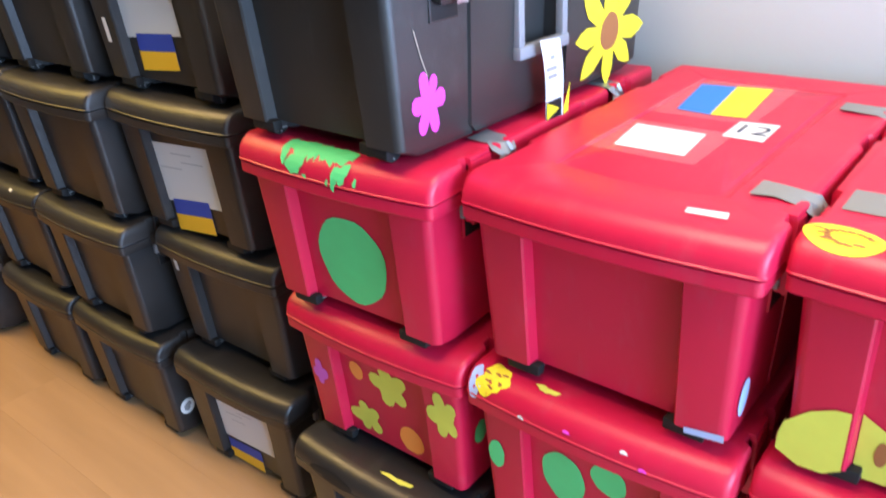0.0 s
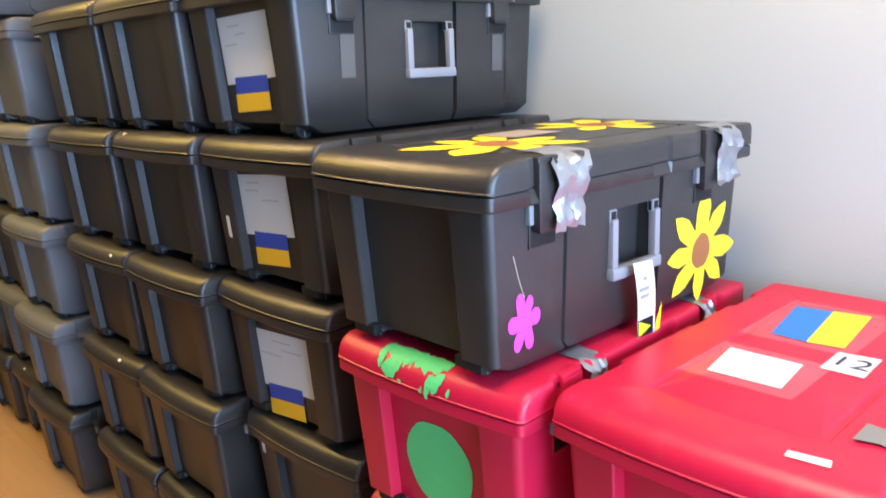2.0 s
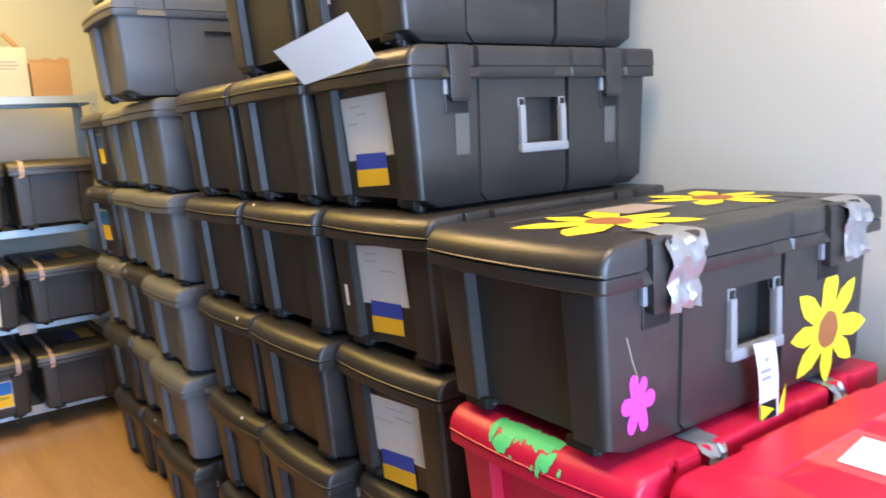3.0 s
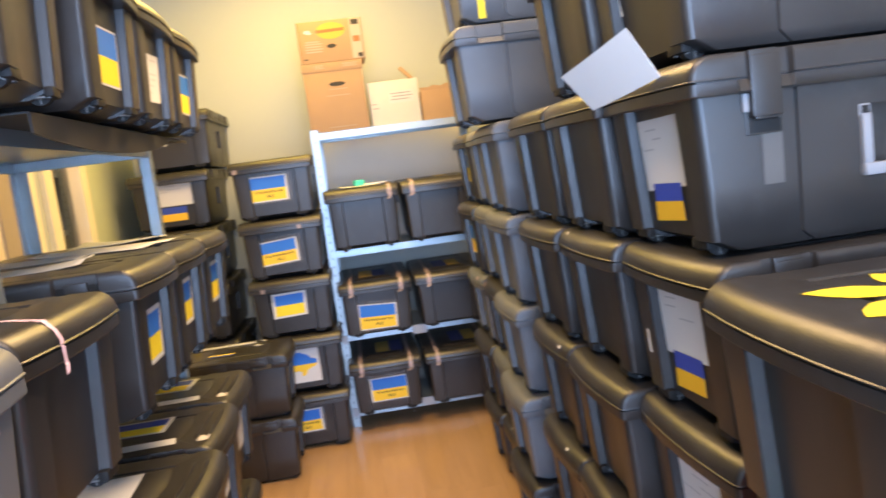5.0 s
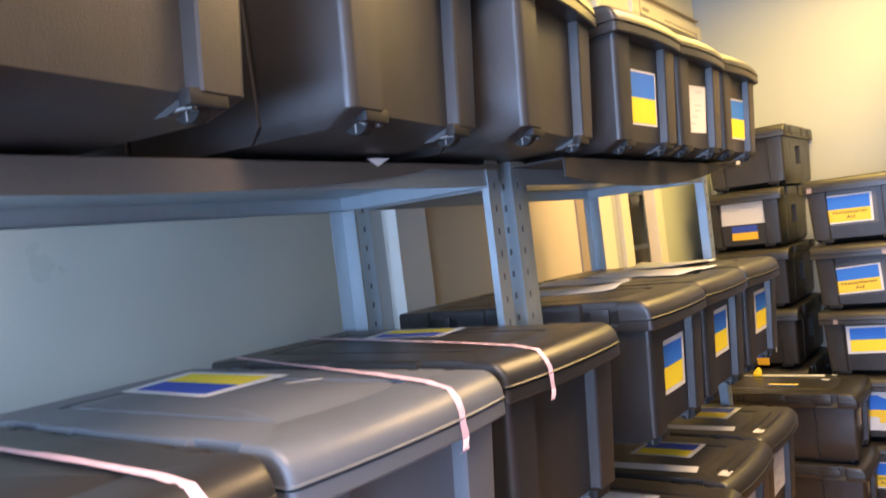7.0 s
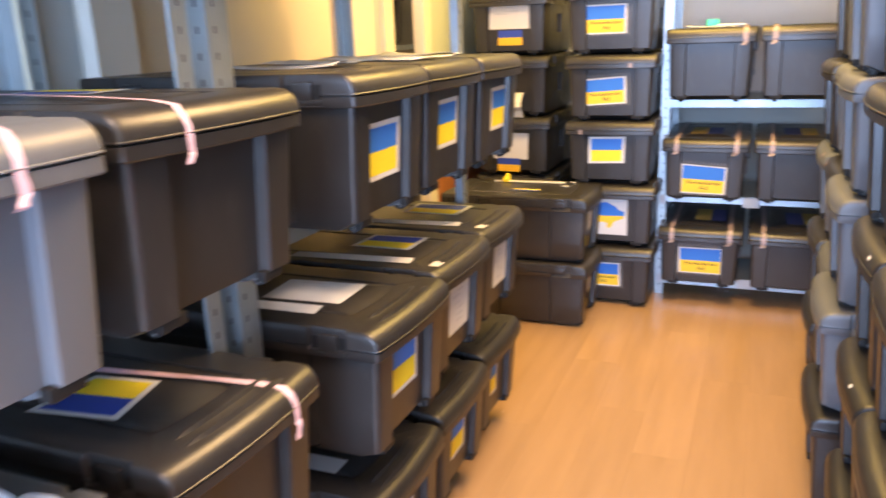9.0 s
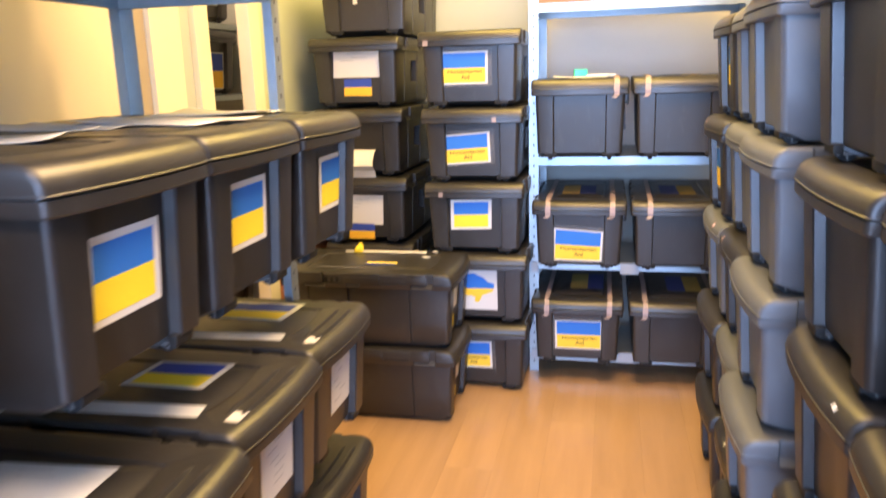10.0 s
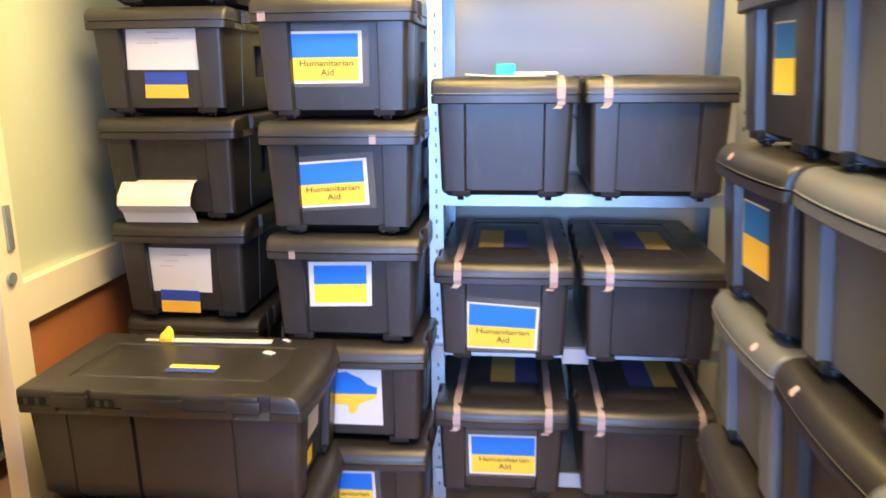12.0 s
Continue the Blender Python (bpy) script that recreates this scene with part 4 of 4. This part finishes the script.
part("tape_scrap", bm, PAPER, rack_near, "torn white scrap stuck to the liner edge", smooth=False)


def left_box(y, z, x, colour="black", label="", wide=0.955, tall=1.0):
    return storage_box(x + 0.027, y + 0.051, z, 180, colour, label, LEFT, ribbed=z < 1, wide=wide, tall=tall)


FLAGGED = "black plastic storage box with a flag sheet on its front"
# middle board
m0 = left_box(0.66, SH1 + 0.012, 0.56, "black", "black plastic storage box with pink tape on its lid")
m1 = left_box(1.085, SH1 + 0.012, 0.562, "grey", "grey plastic storage box with a flag on its lid")
m2 = left_box(1.545, SH1 + 0.012, 0.535, "black", "black plastic storage box with pink tape on its lid")
la, lb, lc = left_box(2.207, SH1, 0.498, "black", FLAGGED, 0.92, 1.06), left_box(2.62, SH1, 0.49, "black", FLAGGED, 0.92, 1.06), left_box(3.053, SH1, 0.486, "black", FLAGGED, 0.92, 1.06)
for b, c in ((la, ((0.11, 0.103), (-0.092, 0.104), (-0.093, 0.238), (0.103, 0.236))), (lb, ((0.098, 0.116), (-0.089, 0.117), (-0.088, 0.252), (0.092, 0.25))), (lc, ((0.036, 0.109), (-0.138, 0.11), (-0.136, 0.252), (0.042, 0.249)))):
    flag_sheet(b, on_front, [(u, v / 1.06) for u, v in c], False, 0.09)
for b, u, sl in ((m0, -0.12, 0.0), (m1, -0.083, -0.3), (m2, 0.096, -0.22)):
    tape_over(b, u, PINK_T, "pink printed tape strip", slope=sl, drop=0.014, width=0.014)
flag_sheet(m1, on_top, ((0.66, 0.01), (0.398, 0.025), (0.396, -0.15), (0.7, -0.165)), False, 0.1, yellow=DEEP, blue=YELLOW)
flag_sheet(m2, on_top, ((0.545, -0.05), (0.335, -0.06), (0.35, -0.185), (0.57, -0.18)), False, 0.1, yellow=DEEP, blue=YELLOW)
stick(m1, "label_strip", on_top, ((0.288, -0.121), (0.329, -0.078), (0.338, -0.085), (0.297, -0.128)), PAPER, 0.0011, "white strip label")
TOPZ = SH1 + P * 1.06 + 0.001
loose_sheet(0.16, 2.385, TOPZ, 0.3, 0.16, 4, 12, "white sheet of paper lying on a box lid")
loose_sheet(0.21, 2.83, TOPZ + 0.003, 0.38, 0.21, -17, 13, "curled white sheet of paper lying on box lids", rise=0.007)
loose_sheet(0.06, 2.70, TOPZ, 0.29, 0.2, 6, 14, "white sheet of paper under another sheet", rise=0.006)
loose_sheet(0.16, 3.17, TOPZ, 0.29, 0.22, 3, 15, "white sheet of paper lying on a box lid")
# upper board
up = [left_box(y, SH3 + 0.008, x, "black", lab) for y, x, lab in ((0.74, 0.55, ""), (1.2, 0.57, ""), (1.655, 0.53, ""), (2.2, 0.506, FLAGGED), (2.61, 0.503, "black plastic storage box with a printed white sheet"), (3.02, 0.498, FLAGGED))]
for b, x, y, turn in ((up[0], 0.58, 0.815, 189), (up[1], 0.536, 1.342, 189), (up[2], 0.536, 1.787, 187.5)):
    b.matrix_basis = pose(x, y, SH3 + 0.008, 0, 0, turn)
for b, yc, ya, yb in ((up[3], 2.195, 2.092, 2.288), (up[5], 3.01, 2.945, 3.15)):
    flag_sheet(b, on_front, ((yc - ya, 0.072), (yc - yb, 0.072), (yc - yb, 0.208), (yc - ya, 0.203)), False, 0.04)
note_sheet(up[4], on_front, ((0.12, 0.07), (-0.09, 0.076), (-0.1, 0.213), (0.105, 0.203)), 6, 15)
# lower board
lo = [left_box(y, SH2, x, c, lab) for y, x, c, lab in ((0.62, 0.5, "black", ""), (1.10, 0.55, "grey", "grey plastic storage box with film and flag on top"), (1.575, 0.505, "black", "black plastic storage box with pink tape and flag"),
                                                   (2.15, 0.552, "black", FLAGGED), (2.59, 0.515, "black", "black plastic storage box with a white front sheet"), (3.02, 0.495, "black", "black plastic storage box with a white front sheet"))]
flag_sheet(lo[3], on_front, ((0.11, 0.118), (-0.066, 0.116), (-0.064, 0.252), (0.104, 0.262)), False, 0.08)
for b, u0, u1 in ((lo[4], 0.068, -0.1), (lo[5], 0.035, -0.118)):
    note_sheet(b, on_front, rect(u0, u1, 0.088, 0.24), 6, int(u0 * 100))
note_sheet(lo[3], on_top, ((0.398, 0.070), (0.186, 0.059), (0.193, -0.098), (0.411, -0.082)), 2, 16)
stick(lo[3], "label_strip", on_top, ((0.406, 0.095), (0.217, 0.082), (0.207, 0.142), (0.40, 0.145)), PAPER, 0.0016, "white strip label")
flag_sheet(lo[4], on_top, ((0.379, 0.026), (0.186, 0.024), (0.184, -0.13), (0.369, -0.122)), False, 0.08, blue=DEEP)
flag_sheet(lo[5], on_top, ((0.4, 0.0), (0.19, 0.002), (0.184, -0.16), (0.403, -0.158)), False, 0.08, blue=DEEP)
flag_sheet(lo[2], on_top, ((0.396, 0.135), (0.215, 0.107), (0.253, -0.047), (0.395, -0.027)), False, 0.08, blue=YELLOW, yellow=DEEP)
for b in (lo[4], lo[5]):
    stick(b, "label_strip", on_top, ((0.5, 0.178), (0.125, 0.155), (0.135, 0.1), (0.5, 0.125)), PAPER, 0.0016, "white strip label")
    stick(b, "label_strip", on_top, rect(0.036, 0.066, 0.115, 0.162), WHITEBOX, 0.0016, "small white label")
tape_over(lo[2], -0.108, PINK_T, "pink printed tape strip", drop=0.03, seed=3, slope=0.16)
flag_sheet(lo[1], on_top, ((0.42, 0.063), (0.285, 0.022), (0.335, -0.088), (0.5, -0.05)), False, 0.06)
# floor row
fl_ = [left_box(y, SH0, x, "black", lab) for y, x, lab in ((0.66, 0.46, ""), (1.12, 0.46, ""), (1.6, 0.465, ""), (2.2, 0.5, "black plastic storage box with labels on its lid"), (2.65, 0.48, FLAGGED), (3.1, 0.455, FLAGGED))]
for b, u0, u1 in ((fl_[3], 0.1, -0.06), (fl_[4], 0.1, -0.06), (fl_[5], 0.13, -0.02)):
    flag_sheet(b, on_front, ((u0, 0.1), (u1, 0.1), (u1, 0.24), (u0, 0.24)), False, 0.08)
stick(fl_[3], "label_strip", on_top, rect(0.18, 0.36, 0.05, 0.12), PAPER, 0.0016, "white strip label")
# clear film folded in soft rolls on the grey box
film = tagged(new("plastic_film"), "glossy white plastic film folded in rolls on a box", "film")
film.matrix_basis = pose(0.4, 1.14, SH2 + P + 0.002, 0, 0, 6)
n, m = 20, 12
for k in range(3):
    bm = bmesh.new()
    g = []
    for i in range(n + 1):
        s = (k + i / n) / 3
        hump = abs(math.sin(math.pi * 3 * s)) ** 0.6 * (0.036 - 0.01 * s)
        g.append([bm.verts.new((0.33 * (s - 0.5) + 0.03 * j / m + 0.006 * math.sin(5 * j / m + 9 * s), 0.27 * (j / m - 0.5) + 0.025 * math.sin(3 * s), 0.003 + hump * (0.75 + 0.25 * math.sin(2.2 * j / m + 4 * s)) + 0.0012 * math.sin(31 * s + 9 * j / m))) for j in range(m + 1)])
    for i in range(n):
        for j in range(m):
            bm.faces.new((g[i][j], g[i + 1][j], g[i + 1][j + 1], g[i][j + 1]))
    part("film_roll", bm, FILM, film)

# ---- the end of the room ----
PB = 0.338
NOTED = "black plastic storage box with a white label and flag"
for i in range(2):
    storage_box(-0.03, 4.92, PB * i, 90, "black", "", END, wide=1.1, tall=1.0)
sa = [storage_box(-0.03 + dx, 4.87, PB * i, 90, "black", lab, END, wide=1.06, tall=1.015, latched=False) for i, dx, lab in ((2, 0.0, NOTED), (3, -0.01, "black plastic storage box with a folded white sheet"), (4, -0.015, NOTED), (5, 0.04, "black plastic storage box on top of a stack"))]
for b, c, f in ((sa[0], ((0.135, 0.094), (-0.08, 0.091), (-0.088, 0.242), (0.124, 0.244)), ((0.093, 0.02), (-0.035, 0.018), (-0.038, 0.096), (0.091, 0.099))), (sa[2], ((0.112, 0.147), (-0.117, 0.145), (-0.125, 0.277), (0.102, 0.28)), ((0.065, 0.06), (-0.069, 0.059), (-0.07, 0.138), (0.06, 0.139)))):
    note_sheet(b, on_front, c, 3, int(c[0][0] * 1000))
    bare_flag(b, on_front, f)
# folded sheet tucked on the second box
bm = bmesh.new()
prof = ((0.022, 0.0), (0.004, 0.035), (-0.028, 0.062), (-0.02, 0.09), (0.02, 0.128), (0.05, 0.134))
rows = [[bm.verts.new((x, u + 0.015 * z, z)) for u in (0.155, -0.075)] for x, z in prof]
for (p, q), (r, t) in zip(rows, rows[1:]):
    bm.faces.new((p, q, t, r))
part("folded_sheet", bm, PAPER, sa[1], "folded white sheet of paper", smooth=False)
stick(sa[3], "label_strip", on_front, rect(0.05, 0.03, 0.15, 0.19), PAPER, 0.0015, "small white label")
sb = [storage_box(0.565 + dx, 4.675, PB * i, 90, "black", lab, END, wide=1.08, tall=1.015, latched=False) for i, dx, lab in ((0, 0.01, FLAGGED), (1, 0.01, "black plastic storage box with a printed map"), (2, -0.002, FLAGGED), (3, -0.005, FLAGGED), (4, -0.01, FLAGGED))]
for b, c in ((sb[4], ((0.125, 0.103), (-0.071, 0.104), (-0.074, 0.245), (0.124, 0.245))), (sb[3], ((0.127, 0.079), (-0.075, 0.092), (-0.071, 0.229), (0.132, 0.213))), (sb[2], ((0.108, 0.112), (-0.07, 0.118), (-0.074, 0.257), (0.105, 0.253))), (sb[0], ((0.125, 0.105), (-0.055, 0.107), (-0.052, 0.242), (0.122, 0.238)))):
    flag_sheet(b, on_front, c, b is not sb[2], 0.05 if b is not sb[2] else 0.08, yellow=YELLOW if b is sb[2] else AMBERY)
sh = stick(sb[1], "map_sheet", on_front, rect(0.115, -0.081, 0.062, 0.268), PAPER, 0.0014, "white sheet with a blue and yellow map")
upper = ((0.105, 0.165), (0.108, 0.195), (0.09, 0.225), (0.085, 0.245), (0.06, 0.25), (0.045, 0.238), (0.02, 0.242), (0.0, 0.23), (-0.02, 0.222), (-0.04, 0.2), (-0.068, 0.192), (-0.066, 0.168), (0.02, 0.166))
lower = ((0.105, 0.166), (0.02, 0.167), (-0.066, 0.169), (-0.062, 0.155), (-0.035, 0.143), (-0.012, 0.132), (-0.008, 0.116), (0.006, 0.098), (0.02, 0.104), (0.016, 0.124), (0.036, 0.132), (0.052, 0.13), (0.07, 0.142), (0.095, 0.148))
outline(sh, "map_shape", on_front, upper, BLUE, 0.002)
outline(sh, "map_shape", on_front, lower, AMBERY, 0.0024)
for i, b in enumerate(sb[2:]):
    stick(b, "tape_patch", on_lid_front, rect(*((0.13, 0.148), (-0.106, -0.088), (0.168, 0.19))[i], 0.006, 0.03), DULLPINK, 0.002, "torn pink tape", 3)
# the pair that turns its long side to the aisle
for i, lab in ((0, "black plastic storage box standing on the floor"), (1, "black plastic storage box with a strip on its lid")):
    big = storage_box(0.548, 4.515, 0.342 * i, 180, "black", lab, END, jitter=0.2, wide=1.05, tall=1.027, hinged=False)
    big.matrix_basis = big.matrix_basis @ Matrix.Diagonal((1.045, 1, 1, 1))
    for u0, u1 in ((0.56, 0.655), (0.31, 0.47), (0.115, 0.2)):  # flat tabs along the hinge side
        bm = simple_box(u0, 0.204, 0.287, u1, 0.2185, 0.318, 0.003)
        add_box(bm, u0 + 0.004, 0.19, 0.314, u1 - 0.004, 0.216, 0.331, 0.004)
        part("hinge_tab", bm, BLACK, big)
    for u0, u1 in ((0.49, 0.548), (0.668, 0.745)):
        slot = part("hinge_window", simple_box(u0, 0.206, 0.291, u1, 0.2162, 0.314), DARK, big, smooth=False)
        for k in range(2):
            uu = u0 + (u1 - u0) * (0.3 + 0.4 * k)
            part("hinge_pin", simple_box(uu - 0.006, 0.208, 0.292, uu + 0.006, 0.2175, 0.311, 0.002), BLACK, slot, smooth=False)
    note_sheet(big, on_front, rect(0.08, -0.06, 0.13, 0.26), 3, 30 + i)
    stick(big, "label_strip", on_front, rect(0.06, 0.0, 0.05, 0.1), YELLOW, 0.0016, "yellow label")
bare_flag(big, on_top, ((0.42, 0.08), (0.285, 0.08), (0.285, 0.03), (0.42, 0.03)), YELLOW, DEEP)
tagged(put("label_holder", mesh_of("label_holder", simple_box(0, 0, 0, 0.31, 0.03, 0.004, 0.001), PAPER), None, pose(0.025, 4.66, 0.684 + 0.002, 0, 0, 1.5)), "white plastic strip lying on a box lid", "strip")
knob = tagged(new("yellow_clip"), "yellow plastic clip lying on a box lid", "clip")
knob.matrix_basis = pose(0.0, 4.675, 0.684)
bm = bmesh.new()
rings = []
for z, dx, rx, ry in ((0.001, 0.0, 0.026, 0.014), (0.014, 0.002, 0.025, 0.016), (0.026, 0.006, 0.022, 0.011), (0.036, 0.012, 0.015, 0.009), (0.047, 0.013, 0.006, 0.004)):
    rings.append([(dx + rx * math.cos(q) * (1.0 if math.cos(q) > -0.5 else 0.8), ry * math.sin(q), z) for q in [2 * math.pi * k / 9 for k in range(9)]])
loft(bm, rings)
part("clip_body", bm, YELLOW, knob, smooth=False)
part("clip_tail", simple_box(-0.062, -0.006, 0.001, -0.02, 0.006, 0.005), PAPER, knob, "white plastic tail", smooth=False)
tagged(put("paper_scrap", mesh_of("paper_scrap", simple_box(-0.014, -0.006, 0, 0.014, 0.006, 0.003), PAPER, False), None, pose(0.375, 4.7, 0.684 + 0.002, 0, 0, -35)), "scrap of white paper on a box lid", "paper")
tagged(put("paper_scrap", mesh_of("paper_scrap", simple_box(0, 0, 0, 0.035, 0.02, 0.003), PAPER, False), None, pose(0.335, 4.59, 0.684 + 0.002, 0, 0, -25)), "scrap of white paper on a box lid", "paper")

# the rack at the end
RX0, RX1, RY0, RY1 = 0.787, 1.787, 4.99, 5.465
rack = shelf_rack(RX0, RX1, RY0, RY1, (0.105, 0.582, 1.1, 1.81), 1.83, "galvanised steel shelf rack with boxes and cartons", 0.04)
part("back_panel", simple_box(RX0 + 0.01, RY1 + 0.12, 1.1, RX1 - 0.01, RY1 + 0.13, 1.8), BACKP, rack, "pale grey back panel", smooth=False)
rb = {}
for k, z in enumerate((0.106, 0.583, 1.101)):
    for j, xx in enumerate((1.033, 1.484)):
        rb[k, j] = storage_box(xx + rng.uniform(-0.004, 0.004), 4.79, z, 90, "black", "black plastic storage box taped shut with pink tape", "boxes on the end rack", wide=1.01, tall=1.1 if k == 2 else 1.0)
for k, c in ((1, ((0.121, 0.042), (-0.105, 0.038), (-0.111, 0.184), (0.115, 0.2))), (0, ((0.102, 0.077), (-0.12, 0.077), (-0.119, 0.224), (0.105, 0.223)))):
    flag_sheet(rb[k, 0], on_front, c, True, 0.04, yellow=AMBERY)
for (k, j), b in rb.items():
    us = {(2, 0): (-0.16,), (2, 1): (0.15,), (1, 1): (0.13,), (0, 1): (0.14, -0.17)}.get((k, j), (0.14, -0.15))
    for u in us:
        tape_over(b, u, DULLPINK, "worn pale pink tape strip", 0.02, 0.022, drop=0.012)
        stick(b, "tape_patch", on_lid_front, rect(u - 0.012, u + 0.012, 0.014, 0.04), TAPE_END, 0.0055, "torn pink tape end", 3)
    if k < 2 or j == 1:
        v = (0.098 if k else 0.05) - 0.012 * j
        bare_flag(b, on_top, ((0.22, v - 0.01), (0.5, v - 0.01), (0.5, v - 0.17), (0.22, v - 0.17)), DULL_B if j == 0 else DULL_Y, DULL_Y if j == 0 else DULL_B)
for z in (0.528, 0.07):
    for bx0, bx1 in ((1.23, 1.318), (0.798, 0.83)):
        part("white_bracket", simple_box(bx0, RY0 - 0.014, z, bx1, RY0 - 0.004, z + 0.053, 0.002), PALE, rack, "white plastic bracket", smooth=False)
loose_sheet(1.03, 4.93, 1.1 + P * 1.1 + 0.003, 0.24, 0.14, 4, 21, "white papers lying on a storage box", rise=0.006)
tagged(put("teal_block", mesh_of("teal_block", simple_box(-0.03, -0.02, 0, 0.03, 0.02, 0.035, 0.006), TEAL), None, pose(1.03, 4.95, 1.1 + P * 1.1 + 0.008, 0, 0, 12)), "small teal plastic block lying on papers", "block")
tagged(put("white_pen", mesh_of("white_pen", simple_box(0, -0.005, 0, 0.13, 0.005, 0.009, 0.003), PAPER), None, pose(1.06, 4.88, 1.1 + P * 1.1 + 0.009, 0, 0, 8)), "white pen lying on papers", "pen")


def carton(name, x, y, z, sx, sy, sz, rz, mat, label, hole=False):
    e = tagged(new(name), label, "cardboard box")
    e.matrix_basis = pose(x, y, z, 0, 0, rz)
    part("body", simple_box(-sx / 2, 0, 0, sx / 2, sy, sz - 0.003, 0.004), mat, e)
    return e


top_z = 1.812


def on_carton(u, v, off=0.0015):
    return Vector((u, -off, v))


def printed(box, name, corners, mat, off=0.0015, label=""):
    return part(name, patch(on_carton, corners, 1, off), mat, box, label, smooth=False)


def lip(box, sx, sz, mat):
    """A flap edge that stands a little proud of the carton's front along its top."""
    return part("flap", simple_box(-sx / 2, -0.003, sz - 0.052, sx / 2, 0.004, sz, 0.001), mat, box)


c1 = carton("archive_box", 0.969, 5.0, top_z, 0.35, 0.3, 0.403, 1, CARD, "tall brown cardboard archive box with a hand hole")
lip(c1, 0.362, 0.403, CARD)
# hand hole not cut: a flat dark oval paints its shaded inside
outline(c1, "hand_hole", on_carton, egg(0.017, 0.274, 0.046, 0.013, 4, rough=0.02), DARKLINE, 0.0017, "dark oval painted for the shade in the hand hole")
for v, u0, u1, off in ((0.37, -0.1, -0.045, 0.0042), (0.378, -0.11, -0.055, 0.0042), (0.386, -0.1, -0.05, 0.0042), (0.37, 0.06, 0.15, 0.0042), (0.378, 0.07, 0.14, 0.0042), (0.386, 0.06, 0.15, 0.0042), (0.206, -0.055, 0.085, 0.0015), (0.243, -0.03, 0.07, 0.0015), (0.022, -0.06, 0.1, 0.0015)):
    printed(c1, "print_line", rect(u0, u1, v, v + 0.0032), TAUPE, off)
c2 = carton("cardboard_carton", 0.985, 5.0, top_z + 0.405, 0.38, 0.28, 0.243, 1.5, CARD, "brown carton with a yellow oval print")
outline(c2, "oval_print", on_carton, egg(0.005, 0.178, 0.085, 0.048, 1, rough=0.0), PRINT, 0.0015, "yellow oval print")
printed(c2, "print_bar", ((-0.08, 0.168), (0.085, 0.172), (0.085, 0.19), (-0.08, 0.186)), BROWN, 0.0022)
# again only the hole's shade, as a dark oval on the front
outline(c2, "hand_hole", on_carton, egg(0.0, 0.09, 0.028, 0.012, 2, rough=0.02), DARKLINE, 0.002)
printed(c2, "side_print", rect(0.118, 0.182, 0.006, 0.236), TAUPE, 0.0016, "grey brown printed panel")
printed(c2, "print_block", rect(0.128, 0.172, 0.2, 0.23), DARKLINE, 0.0022)
printed(c2, "print_block", rect(0.13, 0.17, 0.1, 0.135), BROWN, 0.0022)
printed(c2, "print_block", rect(0.15, 0.178, 0.012, 0.035), DARKLINE, 0.0022)
for w, a0, a1 in ((0.02, -0.17, -0.145), (0.06, -0.15, -0.06), (0.075, -0.155, -0.05), (0.09, -0.15, -0.06), (0.105, -0.155, -0.055), (0.118, -0.15, -0.07)):
    printed(c2, "print_line", rect(a0, a1, w, w + 0.007), TAUPE if a1 > -0.1 else DARKLINE, 0.0018)
outline(c2, "pale_mark", on_carton, egg(-0.13, 0.178, 0.022, 0.011, 5, rough=0.2), PALE, 0.0018)
printed(c2, "side_print", rect(-0.188, -0.182, 0.01, 0.235), BROWN, 0.0016)
c3 = carton("white_carton", 1.312, 5.03, top_z, 0.3, 0.25, 0.262, -1, WHITEBOX, "white cardboard carton with grey printing")
printed(c3, "print_panel", rect(-0.03, 0.115, 0.125, 0.195), FAINT, 0.0012, "faint grey printed panel")
for w, a0, a1 in ((0.178, -0.02, 0.1), (0.16, -0.01, 0.11), (0.142, -0.02, 0.09), (0.1, -0.135, -0.1), (0.125, -0.14, -0.11)):
    printed(c3, "print_line", rect(a0, a1, w, w + 0.006), INK, 0.0018)
c4 = carton("cardboard_carton", 1.572, 5.03, top_z, 0.2, 0.25, 0.178, 1, CARD, "small brown cardboard carton with open flaps")
bm = bmesh.new()
edge = [(-0.1, 0.0), (-0.1, 0.022), (-0.05, 0.018), (-0.02, 0.03), (0.03, 0.02), (0.06, 0.034), (0.1, 0.026), (0.1, 0.0)]
rows = [[bm.verts.new((u, d, 0.175 + v)) for u, v in edge] for d in (0.002, 0.006)]
for row in rows:
    bm.faces.new(row)
for k in range(len(edge)):
    bm.faces.new((rows[0][k], rows[0][(k + 1) % len(edge)], rows[1][(k + 1) % len(edge)], rows[1][k]))
part("flap", bm, CARD, c4, "torn open flap", smooth=False)
tagged(put("cardboard_strip", mesh_of("cardboard_strip", simple_box(-0.055, 0, -0.01, 0.055, 0.02, 0.012, 0.002), CARD), None, pose(1.407, 5.1, top_z + 0.298, 0, 48, 0)), "brown cardboard strip leaning over a carton", "strip")
# the store behind the doorway
shelf_rack(-1.58, -0.85, 4.3, 5.55, (0.1, 1.43, 1.8), 2.2, "steel shelf rack with boxes in the next room", 0.03)
for z in (0.102, 0.442, 1.432, 1.802):
    bx = storage_box(-0.83, 5.06, z, 180, "black", FLAGGED if 1 < z < 1.5 else "", "boxes in the next room", jitter=0.2)
    if 0.4 < z < 1.5:
        flag_sheet(bx, on_front, rect(0.13, -0.11, 0.03, 0.22), False, 0.03, yellow=AMBER, blue=DEEP)
    elif z > 1.5:
        note_sheet(bx, on_front, rect(0.02, -0.17, 0.09, 0.15), 2, 40)
